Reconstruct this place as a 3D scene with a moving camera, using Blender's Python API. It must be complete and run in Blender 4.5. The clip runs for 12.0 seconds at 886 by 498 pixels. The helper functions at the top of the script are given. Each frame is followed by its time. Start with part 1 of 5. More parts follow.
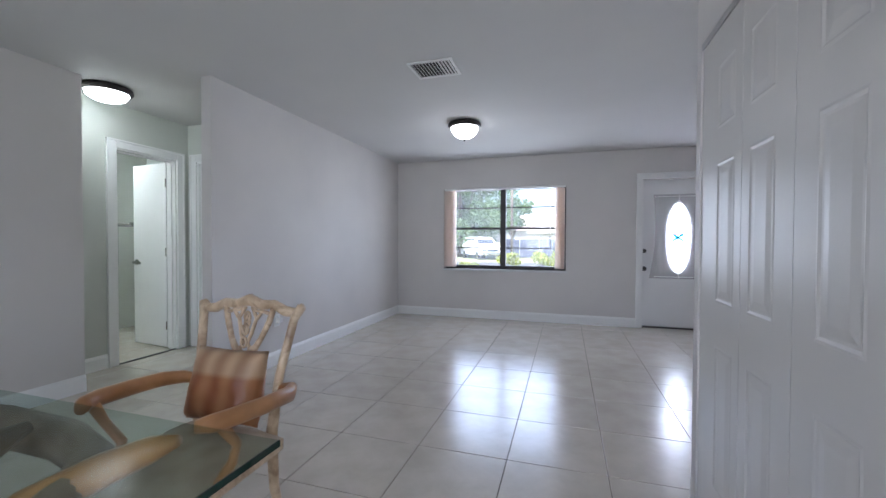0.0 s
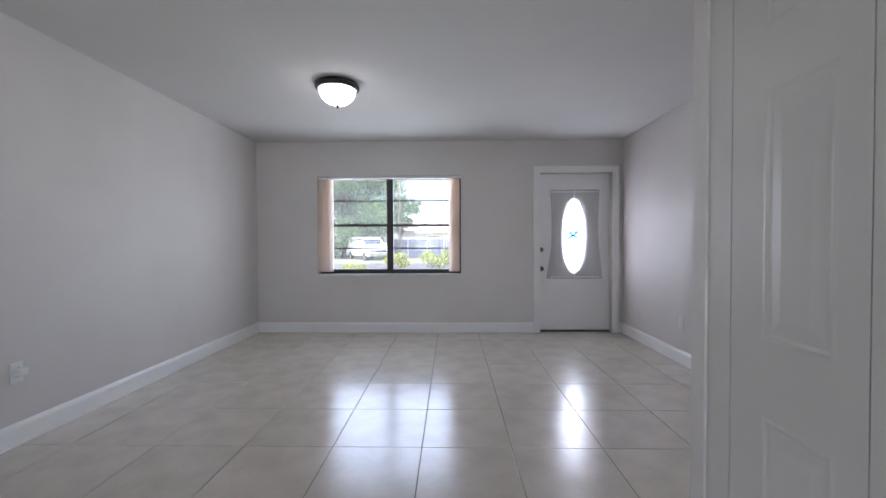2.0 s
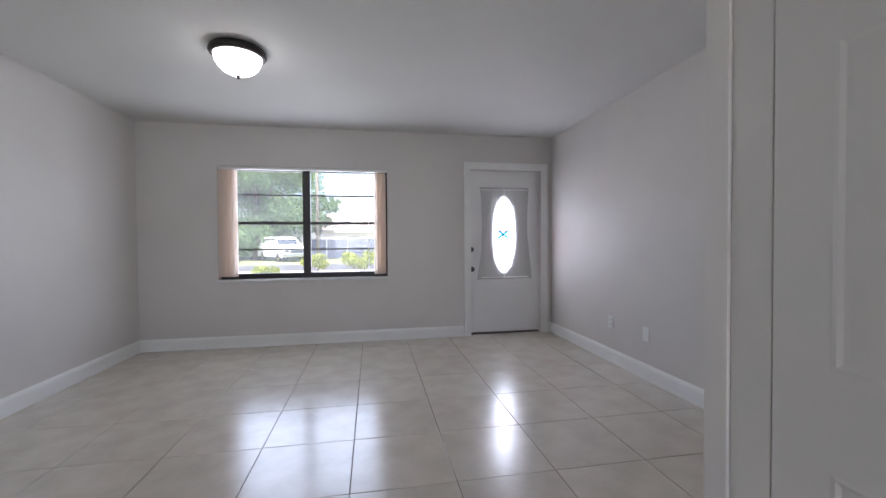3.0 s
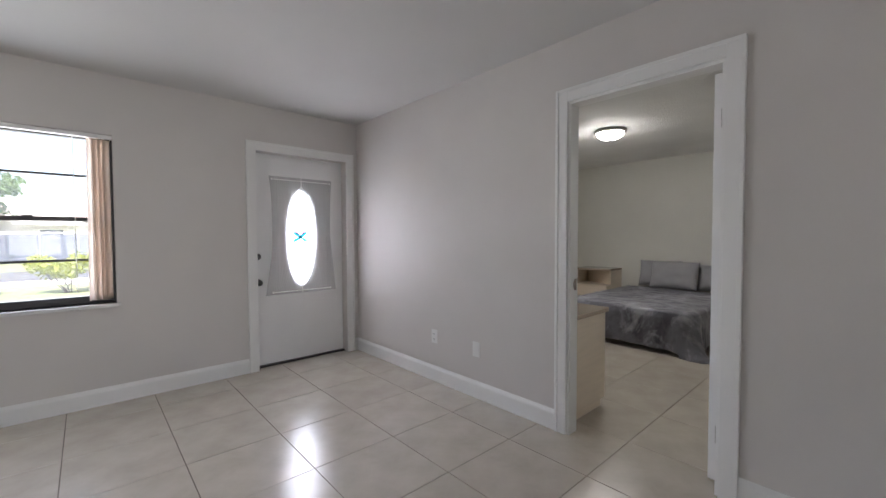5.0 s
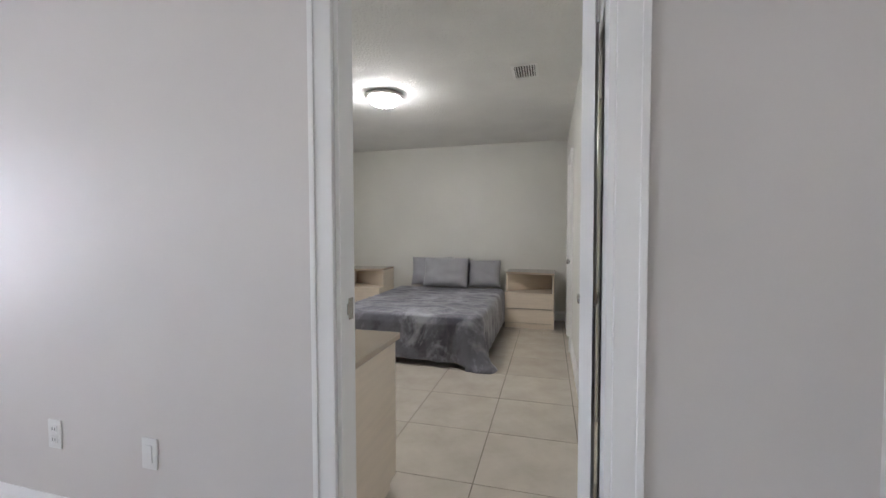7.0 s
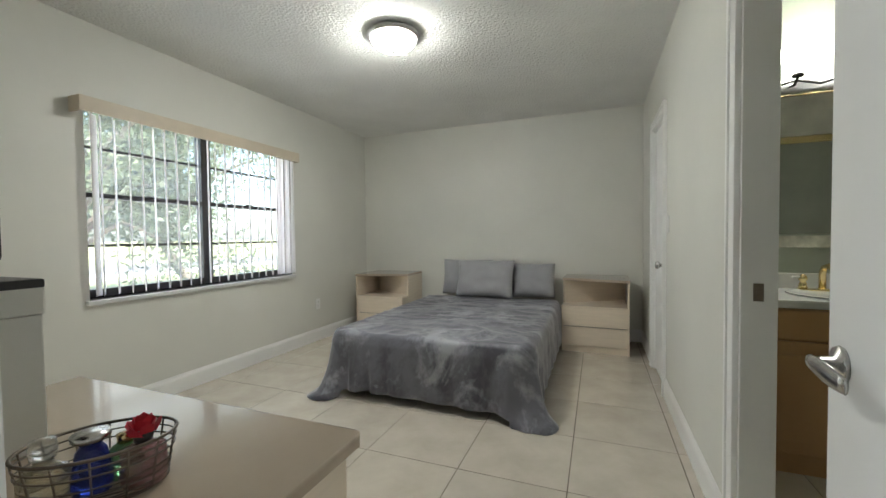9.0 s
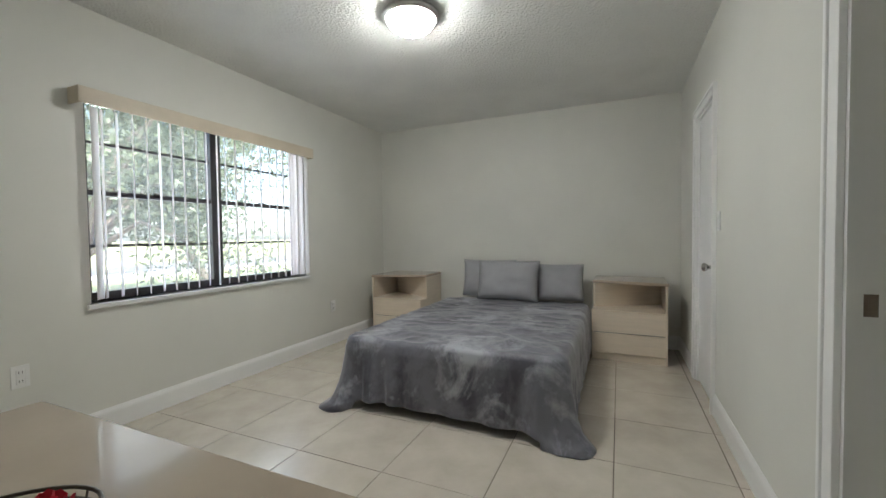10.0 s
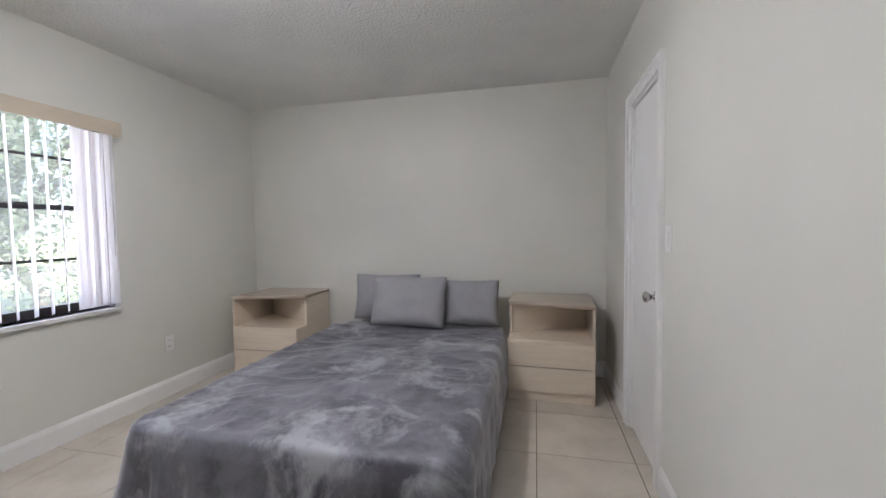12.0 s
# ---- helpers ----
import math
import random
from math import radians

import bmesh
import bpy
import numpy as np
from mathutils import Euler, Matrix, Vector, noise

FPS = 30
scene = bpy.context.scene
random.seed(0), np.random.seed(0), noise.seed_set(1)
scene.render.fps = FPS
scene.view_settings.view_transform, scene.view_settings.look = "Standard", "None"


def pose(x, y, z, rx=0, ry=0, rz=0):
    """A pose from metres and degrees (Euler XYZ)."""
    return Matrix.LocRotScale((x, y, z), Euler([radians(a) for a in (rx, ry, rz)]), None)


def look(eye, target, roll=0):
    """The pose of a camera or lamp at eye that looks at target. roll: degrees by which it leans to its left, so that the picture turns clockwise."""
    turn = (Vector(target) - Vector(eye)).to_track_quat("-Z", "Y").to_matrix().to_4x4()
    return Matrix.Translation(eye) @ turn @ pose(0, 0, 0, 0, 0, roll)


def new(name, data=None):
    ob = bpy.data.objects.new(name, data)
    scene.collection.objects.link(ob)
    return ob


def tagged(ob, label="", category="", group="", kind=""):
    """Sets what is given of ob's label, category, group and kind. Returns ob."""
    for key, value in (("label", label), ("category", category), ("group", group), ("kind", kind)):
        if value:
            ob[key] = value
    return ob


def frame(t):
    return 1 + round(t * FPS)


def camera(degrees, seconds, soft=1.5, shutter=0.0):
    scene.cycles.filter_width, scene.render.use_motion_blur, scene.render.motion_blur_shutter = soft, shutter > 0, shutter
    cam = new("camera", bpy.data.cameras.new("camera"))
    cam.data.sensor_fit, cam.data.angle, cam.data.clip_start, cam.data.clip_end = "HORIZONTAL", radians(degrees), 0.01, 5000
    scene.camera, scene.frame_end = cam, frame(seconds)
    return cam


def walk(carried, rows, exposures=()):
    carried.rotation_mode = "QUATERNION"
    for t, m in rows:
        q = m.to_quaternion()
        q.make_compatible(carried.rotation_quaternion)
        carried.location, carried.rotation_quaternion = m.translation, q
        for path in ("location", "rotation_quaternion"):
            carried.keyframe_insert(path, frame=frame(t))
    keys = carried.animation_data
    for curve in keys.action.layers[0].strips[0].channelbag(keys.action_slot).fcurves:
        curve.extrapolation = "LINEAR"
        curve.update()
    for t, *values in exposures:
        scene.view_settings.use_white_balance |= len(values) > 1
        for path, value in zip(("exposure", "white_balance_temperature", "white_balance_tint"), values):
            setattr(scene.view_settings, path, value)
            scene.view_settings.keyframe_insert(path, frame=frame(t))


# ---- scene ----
cam = camera(96.3, 12.0)
PATH = [
    (0, (0.076, 0.6, 1.175), (-0.514, 2.511, 1.138), 0.2),
    (0.5, (0.035, 0.862, 1.184), (-0.418, 2.81, 1.147), 0.3),
    (1, (0.003, 1.111, 1.192), (-0.359, 3.078, 1.152), 0.3),
    (1.5, (-0.027, 1.327, 1.163), (-0.263, 3.312, 1.126), 0.0),
    (2, (-0.049, 1.523, 1.16), (-0.089, 3.522, 1.125), -0.2),
    (2.5, (-0.064, 1.697, 1.152), (0.107, 3.689, 1.119), -0.2),
    (3, (-0.104, 1.889, 1.161), (0.249, 3.857, 1.122), -0.4),
    (3.2, (-0.117, 1.972, 1.181), (0.314, 3.924, 1.132), -0.2),
    (4.8, (-0.124, 2.639, 1.228), (1.102, 4.217, 1.172), -0.4),
    (5, (-0.087, 2.739, 1.25), (1.251, 4.224, 1.183), -0.2),
    (5.5, (0.059, 2.937, 1.228), (1.636, 4.167, 1.169), -0.3),
    (6, (0.266, 3.105, 1.224), (2.02, 4.062, 1.156), -0.4),
    (6.5, (0.557, 3.239, 1.21), (2.431, 3.935, 1.139), -0.4),
    (7, (1.021, 3.4, 1.182), (2.951, 3.919, 1.108), -0.1),
    (7.2, (1.258, 3.455, 1.176), (3.204, 3.913, 1.101), -0.3),
    (8.8, (2.056, 3.6, 1.128), (3.923, 4.315, 1.066), -0.6),
    (9, (2.069, 3.62, 1.122), (3.931, 4.345, 1.061), -0.7),
    (9.5, (2.135, 3.633, 1.124), (3.984, 4.391, 1.06), -0.7),
    (10, (2.272, 3.722, 1.122), (4.099, 4.532, 1.058), -0.8),
    (10.5, (2.458, 3.728, 1.146), (4.265, 4.582, 1.076), -0.8),
    (11, (2.691, 3.759, 1.194), (4.509, 4.587, 1.115), -0.9),
    (11.5, (2.915, 3.792, 1.222), (4.801, 4.452, 1.14), -1.0),
    (12, (3.17, 3.747, 1.245), (5.115, 4.201, 1.147), -0.8),
]
EXPOSURES = [(0, 2.17, 5620, 15), (1, 2.08, 5780, 15), (1.5, 2.07, 5850, 16), (3, 2.03, 6050, 16), (5, 2.15, 6350, 15), (5.5, 2.36, 6500, 14), (6, 2.52, 6400, 14), (6.5, 2.68, 6200, 13), (7, 2.82, 6150, 15), (9, 2.8, 6250, 6), (10.5, 2.66, 6050, 10), (11.5, 2.7, 5950, 15), (12, 2.93, 5930, 18)]
walk(cam, [(t, look(eye, target, roll)) for t, eye, target, roll in PATH], EXPOSURES)
SKY, SUN, DAY_FRONT, DAY_BED, DAY_DINE, LAMP, LAMP_BED = 0.15, 5.0, 7.2, 1.8, 9.0, 2.5, 17.0

# ---------- world and light ----------
world = bpy.data.worlds.new("sky")
world.use_nodes = True
wn, wl = world.node_tree.nodes, world.node_tree.links
sky = wn.new("ShaderNodeTexSky")
sky.sky_type, sky.sun_disc = "NISHITA", False
sky.sun_elevation, sky.sun_rotation = radians(58), radians(200)
sky.air_density, sky.dust_density, sky.ozone_density = 1.0, 2.5, 1.0
wl.new(sky.outputs[0], wn["Background"].inputs[0])
wn["Background"].inputs[1].default_value = SKY
scene.world = world
sun = new("sun", bpy.data.lights.new("sun", "SUN"))
sun.data.energy, sun.data.angle, sun.data.color = SUN, radians(8), (1.0, 0.96, 0.9)
sun.matrix_world = look((0, -20, 30), (6, 0, 0))


def window_light(name, x, y, z, w, h, power):
    ob = new(name, bpy.data.lights.new(name, "AREA"))
    ob.data.shape, ob.data.size, ob.data.size_y, ob.data.energy = "RECTANGLE", w, h, power
    ob.data.color = (0.87, 0.92, 1.0)
    ob.matrix_world = look((x, y, z), (x, y - 1, z))
    return ob


# fill lamp in an unseen south opening, added to brighten the front wall
south = window_light("fill_dining", -0.45, -1.74, 1.45, 1.7, 1.2, DAY_DINE)
south.matrix_world = look((-0.45, -1.74, 1.45), (-0.45, 0, 1.45))
window_light("daylight_front", -0.84, 6.78, 1.38, 1.75, 1.15, DAY_FRONT)
window_light("daylight_door", 1.54, 6.76, 1.236, 0.26, 0.86, DAY_FRONT * 0.29)
window_light("daylight_bedroom", 4.36, 6.70, 1.35, 1.7, 1.1, DAY_BED)


# ---------- materials ----------
def mat(name, col, rough=0.6, metal=0.0, var=0.06, scale=3.0, fine=60.0, bump=0.02, spec=0.5, stain=None, stretch=None, emit=0.0, coat=0.0, random_piece=0.0, sheen=0.0):
    m = bpy.data.materials.new(name)
    m.use_nodes = True
    n, l = m.node_tree.nodes, m.node_tree.links
    b = n["Principled BSDF"]
    b.inputs["Roughness"].default_value, b.inputs["Metallic"].default_value = rough, metal
    b.inputs["Specular IOR Level"].default_value, b.inputs["Coat Weight"].default_value = spec, coat
    b.inputs["Sheen Weight"].default_value = sheen
    tc, mp = n.new("ShaderNodeTexCoord"), n.new("ShaderNodeMapping")
    l.new(tc.outputs["Object"], mp.inputs[0])
    if stretch:
        mp.inputs["Scale"].default_value = stretch
    big, small = n.new("ShaderNodeTexNoise"), n.new("ShaderNodeTexNoise")
    for t, s in ((big, scale), (small, fine)):
        t.inputs["Scale"].default_value, t.inputs["Detail"].default_value = s, 4
        l.new(mp.outputs[0], t.inputs[0])
    mix = n.new("ShaderNodeMix")
    mix.data_type = "RGBA"
    c2 = stain or tuple(max(0.0, c * (1 - var * 2.2)) for c in col)
    mix.inputs[6].default_value, mix.inputs[7].default_value = (*[min(1, c * (1 + var * 0.6)) for c in col], 1), (*c2, 1)
    ramp = n.new("ShaderNodeMapRange")
    ramp.inputs[1].default_value, ramp.inputs[2].default_value = 0.35, 0.7
    l.new(big.outputs[0], ramp.inputs[0])
    l.new(ramp.outputs[0], mix.inputs[0])
    hsv = n.new("ShaderNodeHueSaturation")
    val = n.new("ShaderNodeMath")
    val.operation = "MULTIPLY_ADD"
    val.inputs[1].default_value, val.inputs[2].default_value = var, 1 - var / 2
    l.new(small.outputs[0], val.inputs[0])
    if random_piece:
        oi, add = n.new("ShaderNodeObjectInfo"), n.new("ShaderNodeMath")
        add.operation = "MULTIPLY_ADD"
        add.inputs[1].default_value = random_piece
        l.new(oi.outputs["Random"], add.inputs[0])
        l.new(val.outputs[0], add.inputs[2])
        l.new(add.outputs[0], hsv.inputs["Value"])
    else:
        l.new(val.outputs[0], hsv.inputs["Value"])
    l.new(mix.outputs[2], hsv.inputs["Color"])
    l.new(hsv.outputs[0], b.inputs["Base Color"])
    if bump:
        bp = n.new("ShaderNodeBump")
        bp.inputs["Strength"].default_value, bp.inputs["Distance"].default_value = min(1.0, bump * 10), 0.002
        l.new(small.outputs[0], bp.inputs["Height"])
        l.new(bp.outputs[0], b.inputs["Normal"])
    if emit:
        b.inputs["Emission Color"].default_value, b.inputs["Emission Strength"].default_value = (*col, 1), emit
    return m


M_WALL = mat("greige_wall_paint", (0.69, 0.66, 0.63), 0.55, var=0.03, scale=1.2, fine=180, bump=0.012)
M_BEDWALL = mat("pale_grey_wall_paint", (0.72, 0.715, 0.66), 0.5, var=0.03, scale=1.2, fine=180, bump=0.012)
M_HALL = mat("hall_paint", (0.62, 0.64, 0.58), 0.55, var=0.03, scale=1.2, fine=180, bump=0.012)
M_CEIL = mat("ceiling_paint", (0.66, 0.65, 0.63), 0.8, var=0.02, scale=1.0, fine=120, bump=0.03)
M_TRIM = mat("white_gloss_trim", (0.87, 0.87, 0.85), 0.3, var=0.02, scale=2, fine=90, bump=0.004)
M_DOOR = mat("white_door_paint", (0.86, 0.86, 0.85), 0.38, var=0.02, scale=2, fine=120, bump=0.005)
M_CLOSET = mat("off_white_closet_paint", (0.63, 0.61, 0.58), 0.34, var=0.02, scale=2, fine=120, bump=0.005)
M_TILE = mat("beige_porcelain_tile", (0.575, 0.525, 0.445), 0.21, spec=1.0, var=0.07, scale=4.5, fine=26, bump=0.004, random_piece=0.06, stain=(0.51, 0.458, 0.38))
M_TILE.node_tree.nodes["Principled BSDF"].inputs["Coat Weight"].default_value = 0.6
M_TILE.node_tree.nodes["Principled BSDF"].inputs["Coat Roughness"].default_value = 0.24
M_GROUT = mat("brown_grout", (0.16, 0.13, 0.105), 0.9, var=0.2, scale=2, fine=150)
M_BRONZE = mat("dark_bronze_frame", (0.035, 0.03, 0.028), 0.4, var=0.1)
M_CHROME = mat("satin_nickel", (0.55, 0.54, 0.52), 0.25, 1.0, var=0.05)


def glass(name, col=(1, 1, 1), rough=0.0, mixed=0.92, dust=0.0, shine=1.0):
    m = bpy.data.materials.new(name)
    m.use_nodes = True
    n, l = m.node_tree.nodes, m.node_tree.links
    n.remove(n["Principled BSDF"])
    tr, gl, lw, pw, mx = n.new("ShaderNodeBsdfTransparent"), n.new("ShaderNodeBsdfGlossy"), n.new("ShaderNodeLayerWeight"), n.new("ShaderNodeMath"), n.new("ShaderNodeMixShader")
    tr.inputs[0].default_value = (*[c * mixed for c in col], 1)
    gl.inputs["Roughness"].default_value = rough
    lw.inputs[0].default_value = 0.5
    pw.operation = "POWER"
    pw.inputs[1].default_value = 5.0
    l.new(lw.outputs["Facing"], pw.inputs[0])
    ad = n.new("ShaderNodeMath")
    ad.operation = "MULTIPLY_ADD"
    ad.inputs[1].default_value, ad.inputs[2].default_value = 0.8 * shine, 0.035 * shine
    l.new(pw.outputs[0], ad.inputs[0])
    l.new(ad.outputs[0], mx.inputs[0])
    l.new(tr.outputs[0], mx.inputs[1])
    l.new(gl.outputs[0], mx.inputs[2])
    l.new(mx.outputs[0], n["Material Output"].inputs[0])
    # a translucent share imitates overexposed glare and lifts the darks outside
    if dust:
        tl, dm, nz, mr = n.new("ShaderNodeBsdfTranslucent"), n.new("ShaderNodeMixShader"), n.new("ShaderNodeTexNoise"), n.new("ShaderNodeMapRange")
        tl.inputs[0].default_value = (0.9, 0.9, 0.9, 1)
        nz.inputs["Scale"].default_value, nz.inputs["Detail"].default_value = 3.0, 5
        mr.inputs[1].default_value, mr.inputs[2].default_value, mr.inputs[3].default_value, mr.inputs[4].default_value = 0.3, 0.7, dust * 0.7, dust * 1.3
        l.new(nz.outputs[0], mr.inputs[0])
        l.new(mr.outputs[0], dm.inputs[0])
        l.new(mx.outputs[0], dm.inputs[1])
        l.new(tl.outputs[0], dm.inputs[2])
        l.new(dm.outputs[0], n["Material Output"].inputs[0])
    return m


# both window panes have the glare haze built into their material
M_GLASS = glass("window_glass", dust=0.028)
M_GLASSB = glass("hazed_window_glass", dust=0.04)


# ---------- mesh helpers ----------
def box(bm, x0, y0, z0, x1, y1, z1, bev=0.0, mi=0):
    vs = [bm.verts.new((x, y, z)) for z in (z0, z1) for y in (y0, y1) for x in (x0, x1)]
    fs = [bm.faces.new([vs[i] for i in q]) for q in ((0, 2, 3, 1), (4, 5, 7, 6), (0, 1, 5, 4), (2, 6, 7, 3), (0, 4, 6, 2), (1, 3, 7, 5))]
    for f in fs:
        f.material_index = mi
    if bev:
        bmesh.ops.bevel(bm, geom=list({e for f in fs for e in f.edges}), offset=bev, segments=2, affect="EDGES", profile=0.6)
    return bm


def boxes(*specs, bev=0.0):
    bm = bmesh.new()
    for s in specs:
        box(bm, *s, bev=bev)
    return bm


def mesh_ob(name, bm, material, smooth=False):
    me = bpy.data.meshes.new(name)
    bmesh.ops.recalc_face_normals(bm, faces=bm.faces)
    bm.to_mesh(me)
    bm.free()
    me.materials.append(material)
    if smooth:
        for p in me.polygons:
            p.use_smooth = True
    return new(name, me)


def thing(name, bm, material, label, category, group="", kind="", smooth=False):
    return tagged(mesh_ob(name, bm, material, smooth), label, category, group, kind)


def root(name, label, category, m=None, group="", kind=""):
    ob = tagged(new(name), label, category, group, kind)
    ob.empty_display_size = 0.1
    if m is not None:
        ob.matrix_world = m
    return ob


def part(name, bm, material, parent, label="", smooth=False, m=None):
    ob = mesh_ob(name, bm, material, smooth)
    ob.parent = parent
    if m is not None:
        ob.matrix_basis = m
    if label:
        ob["label"] = label
    return ob


def lathe(profile, n=32, bm=None, m=Matrix()):
    """A turned body from (radius, height) pairs round z."""
    bm = bm or bmesh.new()
    rings = []
    for r, z in profile:
        if r < 1e-5:
            rings.append([bm.verts.new(m @ Vector((0, 0, z)))])
        else:
            rings.append([bm.verts.new(m @ Vector((r * math.cos(2 * math.pi * i / n), r * math.sin(2 * math.pi * i / n), z))) for i in range(n)])
    for a, b in zip(rings, rings[1:]):
        for i in range(n):
            j = (i + 1) % n
            if len(a) == 1 and len(b) == 1:
                continue
            if len(a) == 1:
                bm.faces.new((a[0], b[i], b[j]))
            elif len(b) == 1:
                bm.faces.new((a[i], a[j], b[0]))
            else:
                bm.faces.new((a[i], a[j], b[j], b[i]))
    return bm


def tube(points, radius, n=8, bm=None, closed=False):
    """A round bar along points; radius is a number or one for each point."""
    bm = bm or bmesh.new()
    pts = [Vector(p) for p in points]
    k = len(pts)
    rings = []
    side = None
    for i, p in enumerate(pts):
        a, b = (pts[(i - 1) % k], pts[(i + 1) % k]) if closed else (pts[max(i - 1, 0)], pts[min(i + 1, k - 1)])
        d = (b - a).normalized()
        if side is None:
            side = d.orthogonal().normalized()
        side = (side - d * side.dot(d)).normalized()
        up = d.cross(side)
        r = radius[i] if isinstance(radius, (list, tuple)) else radius
        rings.append([bm.verts.new(p + (side * math.cos(2 * math.pi * j / n) + up * math.sin(2 * math.pi * j / n)) * r) for j in range(n)])
    pairs = list(zip(rings, rings[1:])) + ([(rings[-1], rings[0])] if closed else [])
    for a, b in pairs:
        for j in range(n):
            bm.faces.new((a[j], a[(j + 1) % n], b[(j + 1) % n], b[j]))
    if not closed:
        bm.faces.new(rings[0][::-1])
        bm.faces.new(rings[-1])
    return bm


def wall(name, axis, p0, p1, a0, a1, openings, material, z1=None, z0=-0.06):
    """A wall between p0 and p1 across its axis, from a0 to a1 along it, with openings (a, b, z0, z1)."""
    z1 = CEIL + 0.02 if z1 is None else z1
    bm = bmesh.new()

    def piece(a, b, lo, hi):
        if b - a > 1e-4 and hi - lo > 1e-4:
            if axis == "x":
                box(bm, p0, a, lo, p1, b, hi)
            else:
                box(bm, a, p0, lo, b, p1, hi)
    at = a0
    for oa, ob_, lo, hi in sorted(openings):
        piece(at, oa, z0, z1)
        piece(oa, ob_, z0, lo)
        piece(oa, ob_, hi, z1)
        at = ob_
    piece(at, a1, z0, z1)
    return thing(name, bm, material, "painted smooth plaster wall", "wall", kind="structure")


CEIL = 2.45
# ---------- walls ----------
WX, EX, FY = -2.55, 2.13, 6.60
BX0, BX1, BY0, BY1 = 2.22, 6.64, 3.18, 6.50
WIN = (-1.76, 0.08, 0.755, 2.005)
BWIN = (3.53, 5.25, 0.76, 1.99)
wall("wall_north", "y", FY, FY + 0.2, WX - 0.12, EX, [WIN, (1.085, 1.995, -0.06, 2.035)], M_WALL)
wall("wall_west", "x", WX - 0.095, WX, 3.015, FY, [], M_WALL)
wall("wall_east", "x", EX, EX + 0.045, 2.67, FY, [(3.24, 4.045, -0.06, 2.065)], M_WALL)
wall("wall_bedroom_west", "x", EX + 0.045, BX0, 2.2, BY1, [(3.24, 4.045, -0.06, 2.065)], M_BEDWALL)
wall("wall_bedroom_north", "y", BY1, BY1 + 0.2, BX0 - 0.04, BX1 + 0.12, [BWIN], M_BEDWALL)
wall("wall_bedroom_east", "x", BX1, BX1 + 0.12, 1.2, BY1, [], M_BEDWALL)
wall("wall_bedroom_south", "y", BY0 - 0.1, BY0, BX0, BX1, [(2.78, 3.655, -0.06, 2.03), (5.21, 5.79, -0.06, 1.97)], M_BEDWALL)
wall("wall_closet_north", "y", 2.57, 2.67, 0.74, EX, [], M_WALL)
wall("wall_closet_west", "x", 0.64, 0.74, -1.6, 2.67, [(1.20, 2.612, -0.06, 2.04)], M_WALL)
wall("wall_closet_back", "x", 1.35, 1.45, -1.6, 2.57, [], M_WALL)
wall("wall_dining_west", "x", -3.62, -3.5, -1.6, 2.72, [], M_WALL)
# unseen opening, added so that fill light enters from the south
SWIN = (-1.35, 0.45, 0.8, 2.1)
wall("wall_dining_south", "y", -1.72, -1.6, -3.62, 1.45, [SWIN], M_WALL)
wall("wall_hall_south", "y", 2.60, 2.72, -4.0, -3.62, [], M_HALL)
wall("wall_hall_west", "x", -4.07, -3.95, 2.72, 4.1, [(3.25, 3.86, -0.06, 2.04)], M_HALL)
wall("wall_hall_north", "y", 4.0, 4.1, -3.95, WX - 0.095, [(-3.82, -3.1, -0.06, 2.04)], M_HALL)
ceil = thing("ceiling", boxes((-6.2, -1.8, CEIL, BX0, FY + 0.25, CEIL + 0.1)), M_CEIL, "white painted ceiling", "ceiling", kind="structure")

# ---------- bedroom and bathroom ceilings ----------
def popcorn_ceiling():
    m = mat("textured_ceiling_paint", (0.80, 0.80, 0.77), 0.85, var=0.03, scale=2, fine=70, bump=0.0)
    n, l = m.node_tree.nodes, m.node_tree.links
    v, bp, tc = n.new("ShaderNodeTexVoronoi"), n.new("ShaderNodeBump"), n.new("ShaderNodeTexCoord")
    nz = n.new("ShaderNodeTexNoise")
    nz.inputs["Scale"].default_value, nz.inputs["Detail"].default_value = 70, 4
    v.inputs["Scale"].default_value = 66
    v.feature = "SMOOTH_F1"
    add = n.new("ShaderNodeMath")
    l.new(tc.outputs["Object"], v.inputs["Vector"])
    l.new(tc.outputs["Object"], nz.inputs["Vector"])
    l.new(v.outputs["Distance"], add.inputs[0])
    l.new(nz.outputs[0], add.inputs[1])
    l.new(add.outputs[0], bp.inputs["Height"])
    bp.inputs["Strength"].default_value, bp.inputs["Distance"].default_value = 0.8, 0.0075
    l.new(bp.outputs[0], n["Principled BSDF"].inputs["Normal"])
    return m


thing("ceiling_bedroom", boxes((BX0, 1.1, CEIL, BX1 + 0.12, BY1 + 0.2, CEIL + 0.1)), popcorn_ceiling(), "white knockdown-textured ceiling", "ceiling", kind="structure")


